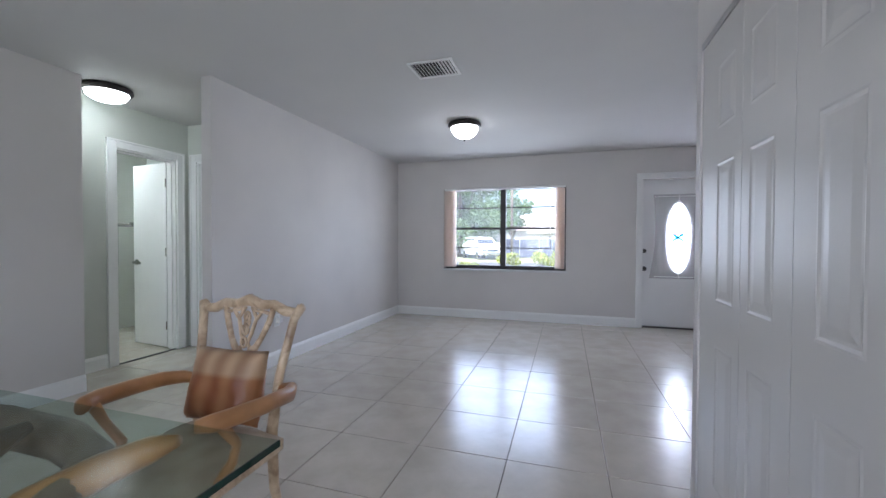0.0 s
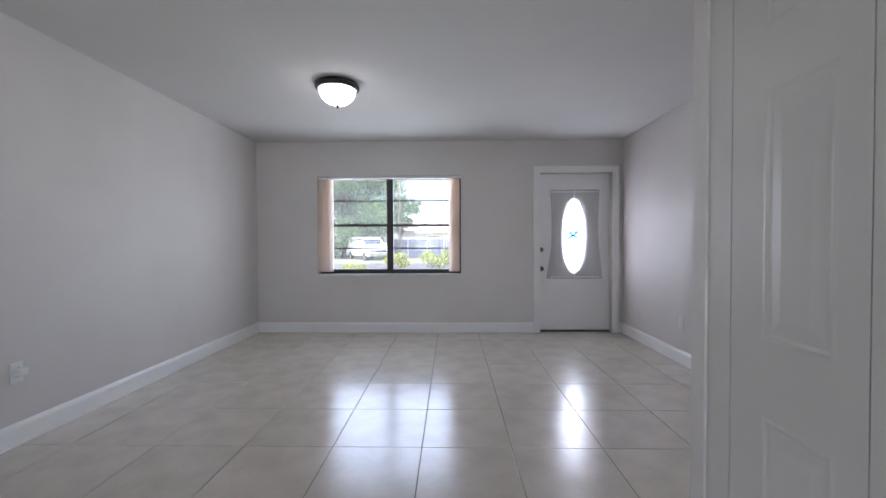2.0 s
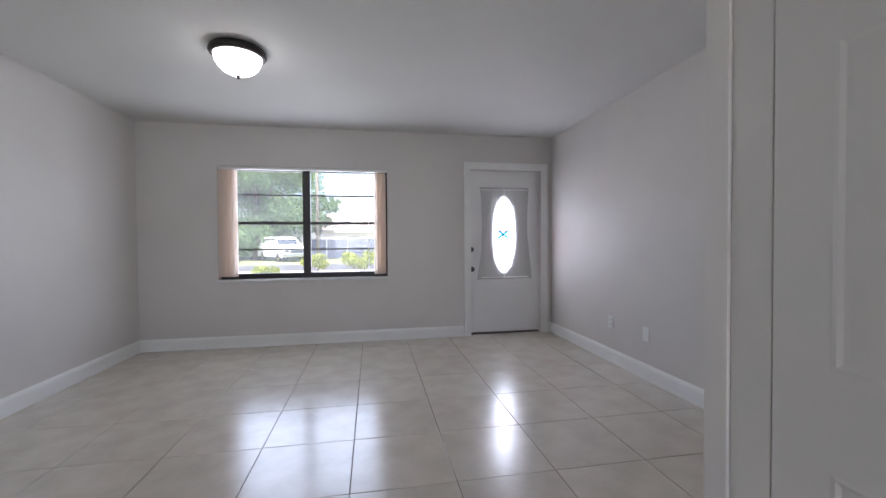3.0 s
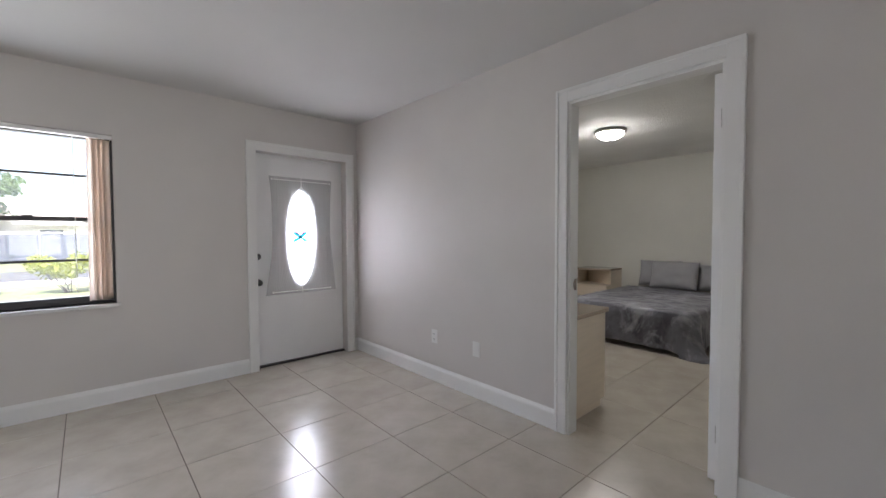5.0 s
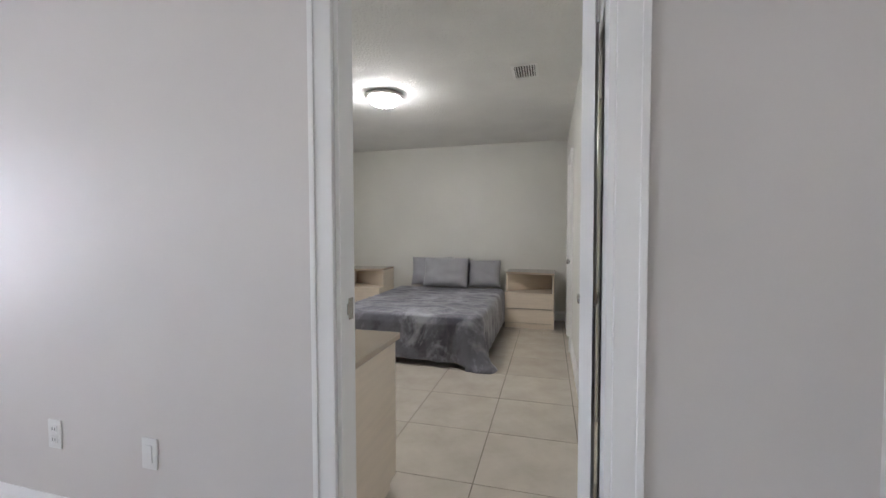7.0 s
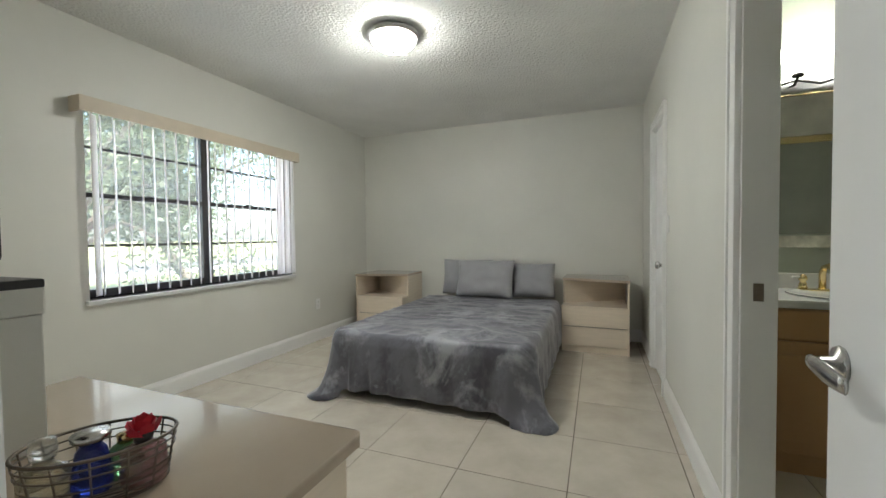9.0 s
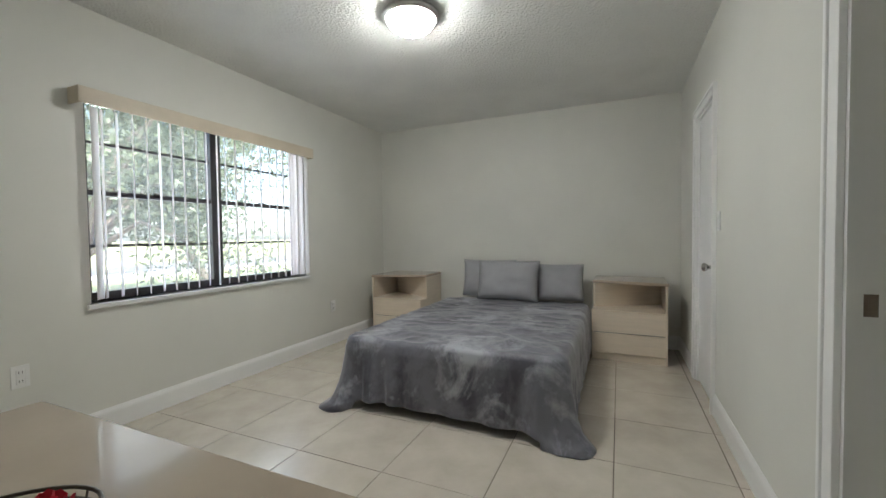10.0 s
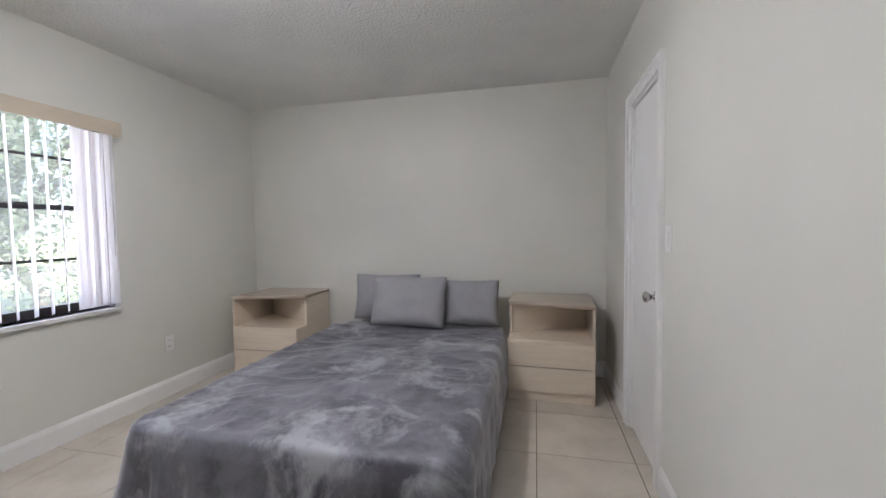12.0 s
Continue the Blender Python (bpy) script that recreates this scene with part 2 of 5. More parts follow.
# ---------- trim ----------
def casing(name, axis, face, out, a0, a1, top, w=0.085, d=0.018):
    """Door casing round an opening a0..a1 on the wall face, standing out by d along out (+1 or -1)."""
    bm = bmesh.new()
    f0, f1 = sorted((face, face + out * d))
    g0, g1 = sorted((face, face + out * (d + 0.007)))

    def put(p, q, lo, hi, a, b):
        if axis == "x":
            box(bm, a, p, lo, b, q, hi, bev=0.003)
        else:
            box(bm, p, a, lo, q, b, hi, bev=0.003)
    put(a0 - w, a0, 0, top + w, f0, f1)
    put(a1, a1 + w, 0, top + w, f0, f1)
    put(a0, a1, top, top + w, f0, f1)
    put(a0 - w - 0.003, a0 - w + 0.016, 0, top + w + 0.003, g0, g1)
    put(a1 + w - 0.016, a1 + w + 0.003, 0, top + w + 0.003, g0, g1)
    put(a0 - w + 0.016, a1 + w - 0.016, top + w - 0.016, top + w + 0.003, g0, g1)
    return thing(name, bm, M_TRIM, "white painted wooden door casing", "door trim", kind="structure")


def lining(name, axis, p0, p1, a0, a1, top, stop=True):
    """Jamb boards that line a doorway through a wall p0..p1, with a stop strip."""
    bm = bmesh.new()
    t = 0.016
    s0, s1 = p0 + (p1 - p0) * 0.4, p0 + (p1 - p0) * 0.4 + 0.03
    for a, b, lo, hi in ((a0, a0 + t, 0, top), (a1 - t, a1, 0, top), (a0 + t, a1 - t, top - t, top)):
        box(bm, p0, a, lo, p1, b, hi) if axis == "x" else box(bm, a, p0, lo, b, p1, hi)
    for a, b, lo, hi in ((a0 + t, a0 + 2 * t - 0.004, 0, top - t), (a1 - 2 * t + 0.004, a1 - t, 0, top - t), (a0 + 2 * t, a1 - 2 * t, top - 2 * t + 0.004, top - t)) if stop else ():
        box(bm, s0, a, lo, s1, b, hi) if axis == "x" else box(bm, a, s0, lo, b, s1, hi)
    return thing(name, bm, M_TRIM, "white painted door jamb with stop strip", "door jamb", kind="structure")


def baseboard(axis, face, out, a0, a1, h=0.13, name="baseboard"):
    bm = bmesh.new()
    d = 0.014
    prof = [(0, 0), (d, 0), (d, h - 0.03), (d - 0.003, h - 0.018), (d - 0.008, h - 0.008), (0.003, h), (0, h)]
    ends = []
    for a in (a0, a1):
        ends.append([bm.verts.new((face + out * q, a, z) if axis == "x" else (a, face + out * q, z)) for q, z in prof])
    for i in range(len(prof)):
        j = (i + 1) % len(prof)
        bm.faces.new((ends[0][i], ends[0][j], ends[1][j], ends[1][i]))
    bm.faces.new(ends[0][::-1])
    bm.faces.new(ends[1])
    return thing(name, bm, M_TRIM, "white painted moulded baseboard", "baseboard", kind="structure")


casing("trim_front_door", "y", FY, -1, 1.085, 1.995, 2.035, w=0.08)
casing("trim_bedroom_door", "x", EX, -1, 3.24, 4.045, 2.065, w=0.074)
casing("trim_bedroom_inner", "x", BX0, 1, 3.24, 4.06, 2.065, w=0.06, d=0.004)
lining("jamb_bedroom", "x", EX, BX0, 3.24, 4.045, 2.065, False)
casing("trim_bathroom", "y", BY0, 1, 2.78, 3.655, 2.03, w=0.07)
lining("jamb_bathroom", "y", BY0 - 0.1, BY0, 2.78, 3.655, 2.03, False)
casing("trim_bedroom_closet", "y", BY0, 1, 5.21, 5.79, 1.97, w=0.06)
lining("jamb_bedroom_closet", "y", BY0 - 0.1, BY0, 5.21, 5.79, 1.97)
casing("trim_hall_bath", "x", -3.95, 1, 3.25, 3.86, 2.04, w=0.08)
lining("jamb_hall_bath", "x", -4.07, -3.95, 3.25, 3.86, 2.04)
casing("trim_hall_north", "y", 4.0, -1, -3.82, -3.1, 2.04, w=0.08)
lining("jamb_hall_north", "y", 4.0, 4.1, -3.82, -3.1, 2.04)
baseboard("x", WX, 1, 3.015, FY)
baseboard("y", FY, -1, WX, 1.0)
baseboard("y", FY, -1, 2.08, EX)
baseboard("x", EX, -1, 4.122, FY)
baseboard("x", EX, -1, 2.67, 3.163)
baseboard("y", 2.67, 1, 0.64, EX)
baseboard("y", 3.015, -1, WX - 0.095, WX)
baseboard("x", -3.5, 1, -1.6, 2.72)
baseboard("x", -3.95, 1, 2.72, 3.165)
baseboard("y", BY1, -1, BX0, BX1)
baseboard("x", BX1, -1, BY0, BY1)
baseboard("y", BY0, 1, 3.73, 5.145)
baseboard("y", BY0, 1, 5.855, BX1)
baseboard("x", BX0, 1, 4.115, BY1)


# ---------- windows ----------
def window(name, x0, x1, z0, z1, y, label, pane_mat=None, bars=(0.26, 0.5, 0.755)):
    """A bronze two-unit single-hung window in the wall whose inner face is y; glass 0.1 m in."""
    r = root(name, label, "window", pose((x0 + x1) / 2, y, z0), kind="structure")
    w, h, yg = (x1 - x0) / 2, z1 - z0, 0.085
    part("window_sill", boxes((-w - 0.02, -0.03, -0.028, w + 0.02, 0.12, 0.0), bev=0.004), M_SILL, r, "white marble sill")
    fr = boxes((-w, yg, 0.0, -w + 0.045, yg + 0.06, h), (w - 0.045, yg, 0, w, yg + 0.06, h), (-w + 0.045, yg, 0, w - 0.045, yg + 0.06, 0.055), (-w + 0.045, yg, h - 0.035, w - 0.045, yg + 0.06, h), bev=0.002)
    part("window_frame", fr, M_BRONZE, r)
    part("mullion", boxes((-0.042, yg - 0.006, 0.055, 0.042, yg + 0.062, h - 0.035), bev=0.002), M_BRONZE, r)
    for s in (-1, 1):
        a, b = sorted((s * 0.042, s * (w - 0.045)))
        rail = part("meeting_rail", boxes((a, yg + 0.004, h * bars[1] - 0.016, b, yg + 0.05, h * bars[1] + 0.016), bev=0.002), M_BRONZE, r)
        part("latch", boxes(((a + b) / 2 - 0.03, -0.012, 0.0, (a + b) / 2 + 0.03, 0.012, 0.014), bev=0.003), M_BRONZE, rail, "", m=pose(0, yg + 0.002, h * bars[1] + 0.01))
        for q in (bars[0], bars[2]):
            part("muntin", boxes((a, yg + 0.018, h * q - 0.008, b, yg + 0.04, h * q + 0.008)), M_BRONZE, r)
        for lo, hi in ((0.055, bars[1] * h), (bars[1] * h, h - 0.035)):
            g = part("pane", boxes((a, yg + 0.026, lo, b, yg + 0.030, hi)), pane_mat or M_GLASS, r)
            g.visible_shadow = False
    return r


M_SILL = mat("white_marble_sill", (0.78, 0.78, 0.77), 0.25, var=0.05, scale=8, fine=40, bump=0.002)
window("window_1", *WIN[:2], *WIN[2:], FY, "dark bronze single-hung window with white marble sill")
# this south window is unseen, added round the fill lamp
sw = window("fill_window", SWIN[0], SWIN[1], SWIN[2], SWIN[3], -1.6, "unseen dark bronze window added to let fill light in")
sw.matrix_world = pose((SWIN[0] + SWIN[1]) / 2, -1.6, SWIN[2], 0, 0, 180)
window("window_2", *BWIN[:2], *BWIN[2:], BY1, "dark bronze single-hung window behind vertical blinds", M_GLASSB, (0.27, 0.53, 0.775))

# ---------- lamps ----------
M_DOME = mat("lit_frosted_glass", (1.0, 0.97, 0.92), 0.4, var=0.0, bump=0, emit=LAMP)
M_DOMEB = mat("lit_bedroom_glass", (1.0, 0.965, 0.90), 0.4, var=0.0, bump=0, emit=LAMP_BED)
# strong glow for the added, unseen hall bathroom lamp
M_DOMEH = mat("bath_fill_glass", (0.95, 1.0, 0.90), 0.4, var=0.0, bump=0, emit=LAMP * 7.0)
M_DOMEG = mat("lit_passage_glass", (0.96, 1.0, 0.92), 0.4, var=0.0, bump=0, emit=LAMP * 1.7)
M_LAMPRING = mat("oil_rubbed_bronze", (0.05, 0.042, 0.038), 0.35, 0.6, var=0.15)
M_BRUSHED = mat("brushed_nickel", (0.58, 0.57, 0.56), 0.3, 1.0, var=0.08)


def ceiling_lamp(x, y, ring, r, drop, label, finial=True, dome=None, deep=1.0):
    o = root("ceiling_lamp", label, "ceiling light", pose(x, y, CEIL))
    part("base_ring", lathe([(0, 0), (r * 0.93, 0), (r, -0.010 * deep), (r * 1.03, -0.026 * deep), (r * 1.02, -0.040 * deep), (r * 0.95, -0.052 * deep), (r * 0.88, -0.056 * deep), (r * 0.86, -0.044 * deep), (0, -0.044 * deep)], 48), ring, o, smooth=True)
    top = -0.048 * deep
    prof = [(r * 0.85, top)] + [(r * 0.85 * math.cos(a), top - drop * math.sin(a)) for a in [radians(k * 9) for k in range(1, 10)]] + [(0, top - drop)]
    part("glass_dome", lathe(prof, 48), dome or M_DOME, o, "lit frosted glass dome", smooth=True)
    if finial:
        z = top - drop
        part("finial", lathe([(0, z + 0.004), (0.014, z), (0.012, z - 0.008), (0.006, z - 0.012), (0.009, z - 0.02), (0, z - 0.028)], 16), ring, o, smooth=True)
    return o


ceiling_lamp(-0.97, 4.76, M_LAMPRING, 0.172, 0.125, "dark bronze flush ceiling light with lit frosted dome")
ceiling_lamp(-3.58, 2.95, M_LAMPRING, 0.175, 0.075, "dark bronze flush hall ceiling light with lit dome", False, M_DOMEG)
ceiling_lamp(4.41, 4.86, M_BRUSHED, 0.170, 0.074, "brushed nickel flush ceiling light with lit dome", True, M_DOMEB, 0.72)
# unseen lamp, added so the hall bathroom looks bright through its door
ceiling_lamp(-4.85, 3.45, M_LAMPRING, 0.15, 0.075, "unseen ceiling light added to brighten the hall bathroom", False, M_DOMEH)


# ---------- doors ----------
def lever(parent, m, side=1):
    """A lever handle: rose, neck and flat blade; +y points out of the door face, the blade runs along x * side."""
    h = part("lever_handle", lathe([(0, 0), (0.031, 0), (0.033, 0.004), (0.030, 0.010), (0.014, 0.013), (0.012, 0.03), (0, 0.03)], 28, None, pose(0, 0, 0, -90)), M_CHROME, parent, "satin nickel lever handle", True, m)
    bm = bmesh.new()
    rings = []
    for i in range(9):
        f = i / 8
        x, hh, th = side * (-0.012 + 0.125 * f), 0.012 + 0.006 * math.sin(f * 3.0), 0.007 - 0.003 * f
        y = 0.040 - 0.008 * f * f
        rings.append([bm.verts.new((x, y + th * math.cos(a), hh * math.sin(a) - 0.004 * f)) for a in [radians(k * 45) for k in range(8)]])
    for a, b in zip(rings, rings[1:]):
        for k in range(8):
            bm.faces.new((a[k], a[(k + 1) % 8], b[(k + 1) % 8], b[k]))
    bm.faces.new(rings[0])
    bm.faces.new(rings[-1])
    part("blade", bm, M_CHROME, h, smooth=True)
    return h


def round_knob(parent, m):
    prof = [(0, 0), (0.032, 0), (0.033, 0.004), (0.03, 0.009), (0.013, 0.012), (0.012, 0.03), (0.02, 0.036), (0.027, 0.046), (0.0275, 0.054), (0.022, 0.062), (0.01, 0.066), (0, 0.066)]
    return part("knob", lathe(prof, 28, None, pose(0, 0, 0, -90)), M_CHROME, parent, "satin nickel round knob", True, m)


def hinges(parent, x, y, zs, material=None):
    for z in zs:
        part("hinge", tube([(x, y, z - 0.045), (x, y, z + 0.045)], 0.007, 8), material or M_CHROME, parent)


# the bedroom's own door, standing open into the room
d = root("door_1", "white flush bedroom door standing open, nickel lever", "door", pose(2.243, 3.314, 0, 0, 0, -6.85), kind="structure")
leaf = part("door_leaf", boxes((0, -0.036, 0.012, 0.765, 0, 2.04), bev=0.002), M_DOOR, d)
lever(d, pose(0.70, 0.0, 0.895), -1)
lever(d, pose(0.70, -0.036, 0.895, 0, 0, 180), 1)
part("latch_plate", boxes((0.7651, -0.03, 0.86, 0.7665, -0.006, 0.93)), M_CHROME, d)
hinges(d, -0.006, -0.040, (0.25, 1.82))
for nm, (x, y, z) in (("strike_plate_bedroom", (2.19, 4.0275, 0.94)),):
    thing(nm, boxes((x - 0.014, y - 0.0015, z - 0.035, x + 0.014, y + 0.0005, z + 0.035), (x - 0.024, y - 0.002, z - 0.018, x - 0.014, y + 0.0, z + 0.018)), M_CHROME, "small nickel strike plate on the door jamb", "strike plate")
thing("strike_plate", boxes((3.6365, 3.118, 0.90, 3.6392, 3.146, 0.958), (3.635, 3.126, 0.914, 3.6365, 3.138, 0.944)), mat("worn_steel", (0.34, 0.28, 0.23), 0.4, 0.8, var=0.3), "worn steel strike plate on bathroom jamb", "strike plate")

# bedroom closet door
d = root("door_2", "white flush closet door, closed, nickel knob", "door", pose(5.226, BY0 - 0.012, 0), kind="structure")
part("door_leaf", boxes((0.003, -0.036, 0.012, 0.545, 0, 1.95), bev=0.002), M_DOOR, d)
round_knob(d, pose(0.055, 0, 0.90))
hinges(d, 0.549, 0.006, (0.22, 1.66), M_DOOR)


def oval_ring(rx, rz, t, y0, y1, n=48, bm=None):
    bm = bm or bmesh.new()
    rows = []
    for k in range(n):
        c, s = math.cos(2 * math.pi * k / n), math.sin(2 * math.pi * k / n)
        rows.append([bm.verts.new((x, y, z)) for x, y, z in ((rx * c, y1, rz * s), (rx * c, y0 + 0.003, rz * s), ((rx + t * 0.5) * c, y0, (rz + t * 0.5) * s), ((rx + t) * c, y0 + 0.004, (rz + t) * s), ((rx + t) * c, y1, (rz + t) * s))])
    for a, b in zip(rows, rows[1:] + rows[:1]):
        for q in range(4):
            bm.faces.new((a[q], a[q + 1], b[q + 1], b[q]))
    return bm


def plate_with_oval(x0, x1, z0, z1, cx, cz, rx, rz, y0, y1, n=48):
    """A slab with an oval hole through it."""
    bm = bmesh.new()
    per = []
    turns = [2 * math.pi * k / n for k in range(n)] + [math.atan2(z - cz, x - cx) % (2 * math.pi) for x in (x0, x1) for z in (z0, z1)]
    for a in sorted(turns):
        c, s = math.cos(a), math.sin(a)
        f = min(((x1 - cx) / c if c > 0 else (x0 - cx) / c) if abs(c) > 1e-6 else 1e9, ((z1 - cz) / s if s > 0 else (z0 - cz) / s) if abs(s) > 1e-6 else 1e9)
        o = (cx + c * f, cz + s * f)
        i = (cx + rx * c, cz + rz * s)
        per.append([bm.verts.new((p[0], y, p[1])) for p, y in ((o, y0), (i, y0), (i, y1), (o, y1))])
    for a, b in zip(per, per[1:] + per[:1]):
        for q in range(4):
            bm.faces.new((a[q], a[(q + 1) % 4], b[(q + 1) % 4], b[q]))
    return bm


M_FROST = mat("frosted_leaded_glass", (0.95, 0.96, 0.97), 0.35, var=0.02, bump=0.02)
fn, fl = M_FROST.node_tree.nodes, M_FROST.node_tree.links
ft, fx, fo = fn.new("ShaderNodeBsdfTranslucent"), fn.new("ShaderNodeBsdfTransparent"), fn.new("ShaderNodeMixShader")
ft.inputs[0].default_value = (0.95, 0.96, 0.97, 1)
fo.inputs[0].default_value = 0.3
fl.new(ft.outputs[0], fo.inputs[1])
fl.new(fx.outputs[0], fo.inputs[2])
fl.new(fo.outputs[0], fn["Material Output"].inputs[0])
M_TEAL = glass("teal_glass", (0.03, 0.36, 0.42), 0.05, 0.9)
M_PINK = glass("pink_glass", (0.92, 0.45, 0.55), 0.05, 0.95)
M_LEAD = mat("lead_came", (0.25, 0.25, 0.26), 0.4, 0.8)
M_SHEER = mat("sheer_white_voile", (0.8, 0.8, 0.8), 0.9, var=0.05, scale=5, fine=60, stretch=(6, 1, 0.3))
sb = M_SHEER.node_tree
mx, tp = sb.nodes.new("ShaderNodeMixShader"), sb.nodes.new("ShaderNodeBsdfTransparent")
tl, ms = sb.nodes.new("ShaderNodeBsdfTranslucent"), sb.nodes.new("ShaderNodeMixShader")
tl.inputs[0].default_value = (0.8, 0.8, 0.8, 1)
ms.inputs[0].default_value, mx.inputs[0].default_value = 0.6, 0.5
sb.links.new(sb.nodes["Principled BSDF"].outputs[0], ms.inputs[1])
sb.links.new(tl.outputs[0], ms.inputs[2])
sb.links.new(ms.outputs[0], mx.inputs[1])
sb.links.new(tp.outputs[0], mx.inputs[2])
sb.links.new(mx.outputs[0], sb.nodes["Material Output"].inputs[0])

M_DARKNI = mat("dark_nickel", (0.13, 0.125, 0.12), 0.3, 0.9, var=0.05)

# front door
d = root("front_door", "white front door with oval leaded glass and sheer curtain", "door", pose(1.54, 6.70, 0))
part("door_leaf", plate_with_oval(-0.4545, 0.4545, 0.0145, 2.0345, 0.0, 1.236, 0.15, 0.48, 0.0, 0.044), M_DOOR, d)
part("oval_moulding", oval_ring(0.148, 0.478, 0.032, -0.014, 0.002), M_DOOR, d, m=pose(0, 0, 1.236), smooth=True)
bm = bmesh.new()
vs = [bm.verts.new((0.15 * math.cos(2 * math.pi * k / 48), 0.0, 0.48 * math.sin(2 * math.pi * k / 48))) for k in range(48)]
bm.faces.new(vs)
pane = part("oval_pane", bm, M_FROST, d, "frosted oval glass", m=pose(0, 0.022, 1.236))
pane.visible_shadow = False
motif = bmesh.new()
for s in (-1, 1):
    tube([(s * 0.07, 0, 0.055), (s * 0.045, 0, 0.04), (0, 0, 0.0), (s * 0.045, 0, -0.02), (s * 0.072, 0, -0.045)], [0.008, 0.019, 0.024, 0.018, 0.007], 8, motif)
part("teal_motif", motif, M_TEAL, pane, "teal stained-glass bow", m=pose(0, -0.006, 0), smooth=True)
motif = bmesh.new()
for s in (-1, 1):
    tube([(s * 0.012, 0, -0.03), (s * 0.045, 0, -0.065), (s * 0.05, 0, -0.11), (s * 0.03, 0, -0.13)], [0.014, 0.021, 0.019, 0.007], 8, motif)
    tube([(s * 0.012, 0, 0.035), (s * 0.045, 0, 0.065), (s * 0.05, 0, 0.11), (s * 0.03, 0, 0.13)], [0.014, 0.019, 0.017, 0.006], 8, motif)
part("pink_motif", motif, M_PINK, pane, "pink stained-glass ribbon", m=pose(0, -0.006, 0), smooth=True)
came = bmesh.new()
for rx, rz in ((0.118, 0.43), (0.075, 0.25)):
    tube([(rx * math.cos(2 * math.pi * k / 40), 0, rz * math.sin(2 * math.pi * k / 40)) for k in range(40)], 0.0022, 5, came, True)
part("lead_came", came, M_LEAD, pane, m=pose(0, -0.006, 0))
for z, r in ((1.056, 0.027), (0.81, 0.03)):
    if r < 0.03:
        part("deadbolt", lathe([(0, 0), (0.028, 0), (0.03, 0.006), (0.027, 0.014), (0.018, 0.018), (0, 0.018)], 24, None, pose(0, 0, 0, 90)), M_DARKNI, d, "dark nickel deadbolt", True, pose(-0.42, 0, z))
    else:
        k = round_knob(d, pose(-0.42, 0, z, 0, 0, 180))
        k.data.materials[0] = M_DARKNI
part("threshold", boxes((-0.455, -0.04, 0.0, 0.455, 0.06, 0.014), bev=0.003), M_BRONZE, d, "dark aluminium threshold")


def sheer_panel(side, outer, z0, z1, folds, seed, amp=0.0012):
    """A gathered sheer panel that leaves the oval glass free along its inner edge."""
    rng = random.Random(seed)
    nx, nz = folds * 6, 40
    bm = bmesh.new()
    ph = [rng.uniform(0, 6.28) for _ in range(4)]
    g = []
    for j in range(nz + 1):
        v = j / nz
        z = z0 + (z1 - z0) * v
        d = 1 - ((z - 1.236) / 0.49) ** 2
        inner = 0.004 + (0.125 * math.sqrt(d) if d > 0 else 0.0)
        edge = outer + 0.012 * math.sin(v * 5 + ph[3]) - 0.022 * math.sin(v * math.pi) + 0.035 * (1 - v) ** 3
        row = []
        for i in range(nx + 1):
            u = i / nx
            y = amp * math.sin(u * folds * 2 * math.pi + ph[0] + 0.7 * math.sin(v * 4 + ph[1])) + 0.0015 * math.sin(u * 9 + v * 6 + ph[2])
            row.append(bm.verts.new((side * (inner + (edge - inner) * u), y, z)))
        g.append(row)
    for a, b in zip(g, g[1:]):
        for i in range(nx):
            bm.faces.new((a[i], a[i + 1], b[i + 1], b[i]))
    return bm


def sheer_hem(side, outer, z0, z1):
    """The doubled outer hem of a panel."""
    bm = bmesh.new()
    rows = [[bm.verts.new((side * (outer - w - 0.022 * math.sin(k / 16 * math.pi) + 0.035 * (1 - k / 16) ** 3), -0.0045, z0 + (z1 - z0) * k / 16)) for w in (0.0, 0.045)] for k in range(17)]
    for a, b in zip(rows, rows[1:]):
        bm.faces.new((a[0], a[1], b[1], b[0]))
    return bm


c = root("door_curtain", "gathered grey-white sheer curtain on the front door", "curtain", pose(1.54, 6.675, 0))
for side, outer, seed in ((-1, 0.31, 1), (1, 0.322, 2)):
    cp = part("curtain_panel", sheer_panel(side, outer, 0.68, 1.83, 15, seed), M_SHEER, c, smooth=True)
    part("hem", sheer_hem(side, outer, 0.685, 1.825), M_SHEER, cp, "doubled grey hem", smooth=True)
for z in (1.80, 0.705):
    part("curtain_rod", tube([(-0.29, 0, z), (0.30, 0, z)], 0.005, 8), M_TRIM, c)
for x in (-0.29, 0.30):
    for z in (1.80, 0.705):
        part("bracket", boxes((x - 0.006, -0.006, z - 0.008, x + 0.006, 0.0245, z + 0.008)), M_TRIM, c)


# closet bifold doors on the passage
def raised_panel(bm, y0, y1, z0, z1, x=0.0, out=-1):
    """A moulded panel with a sloped edge and a raised field on the face x, towards out."""
    rings = []
    for k, (ins, dep) in enumerate(((0, 0.0), (0.008, 0.0016), (0.016, -0.0015), (0.024, -0.0015), (0.05, 0.0016))):
        rings.append([bm.verts.new((x + out * dep, y, z)) for y, z in ((y0 + ins, z0 + ins), (y1 - ins, z0 + ins), (y1 - ins, z1 - ins), (y0 + ins, z1 - ins))])
    for a, b in zip(rings, rings[1:]):
        for q in range(4):
            bm.faces.new((a[q], a[(q + 1) % 4], b[(q + 1) % 4], b[q]))
    bm.faces.new(rings[-1])
    return bm


cd = root("closet_door", "off-white moulded four-leaf bifold closet doors, closed", "closet door", pose(0.645, 0, 0))
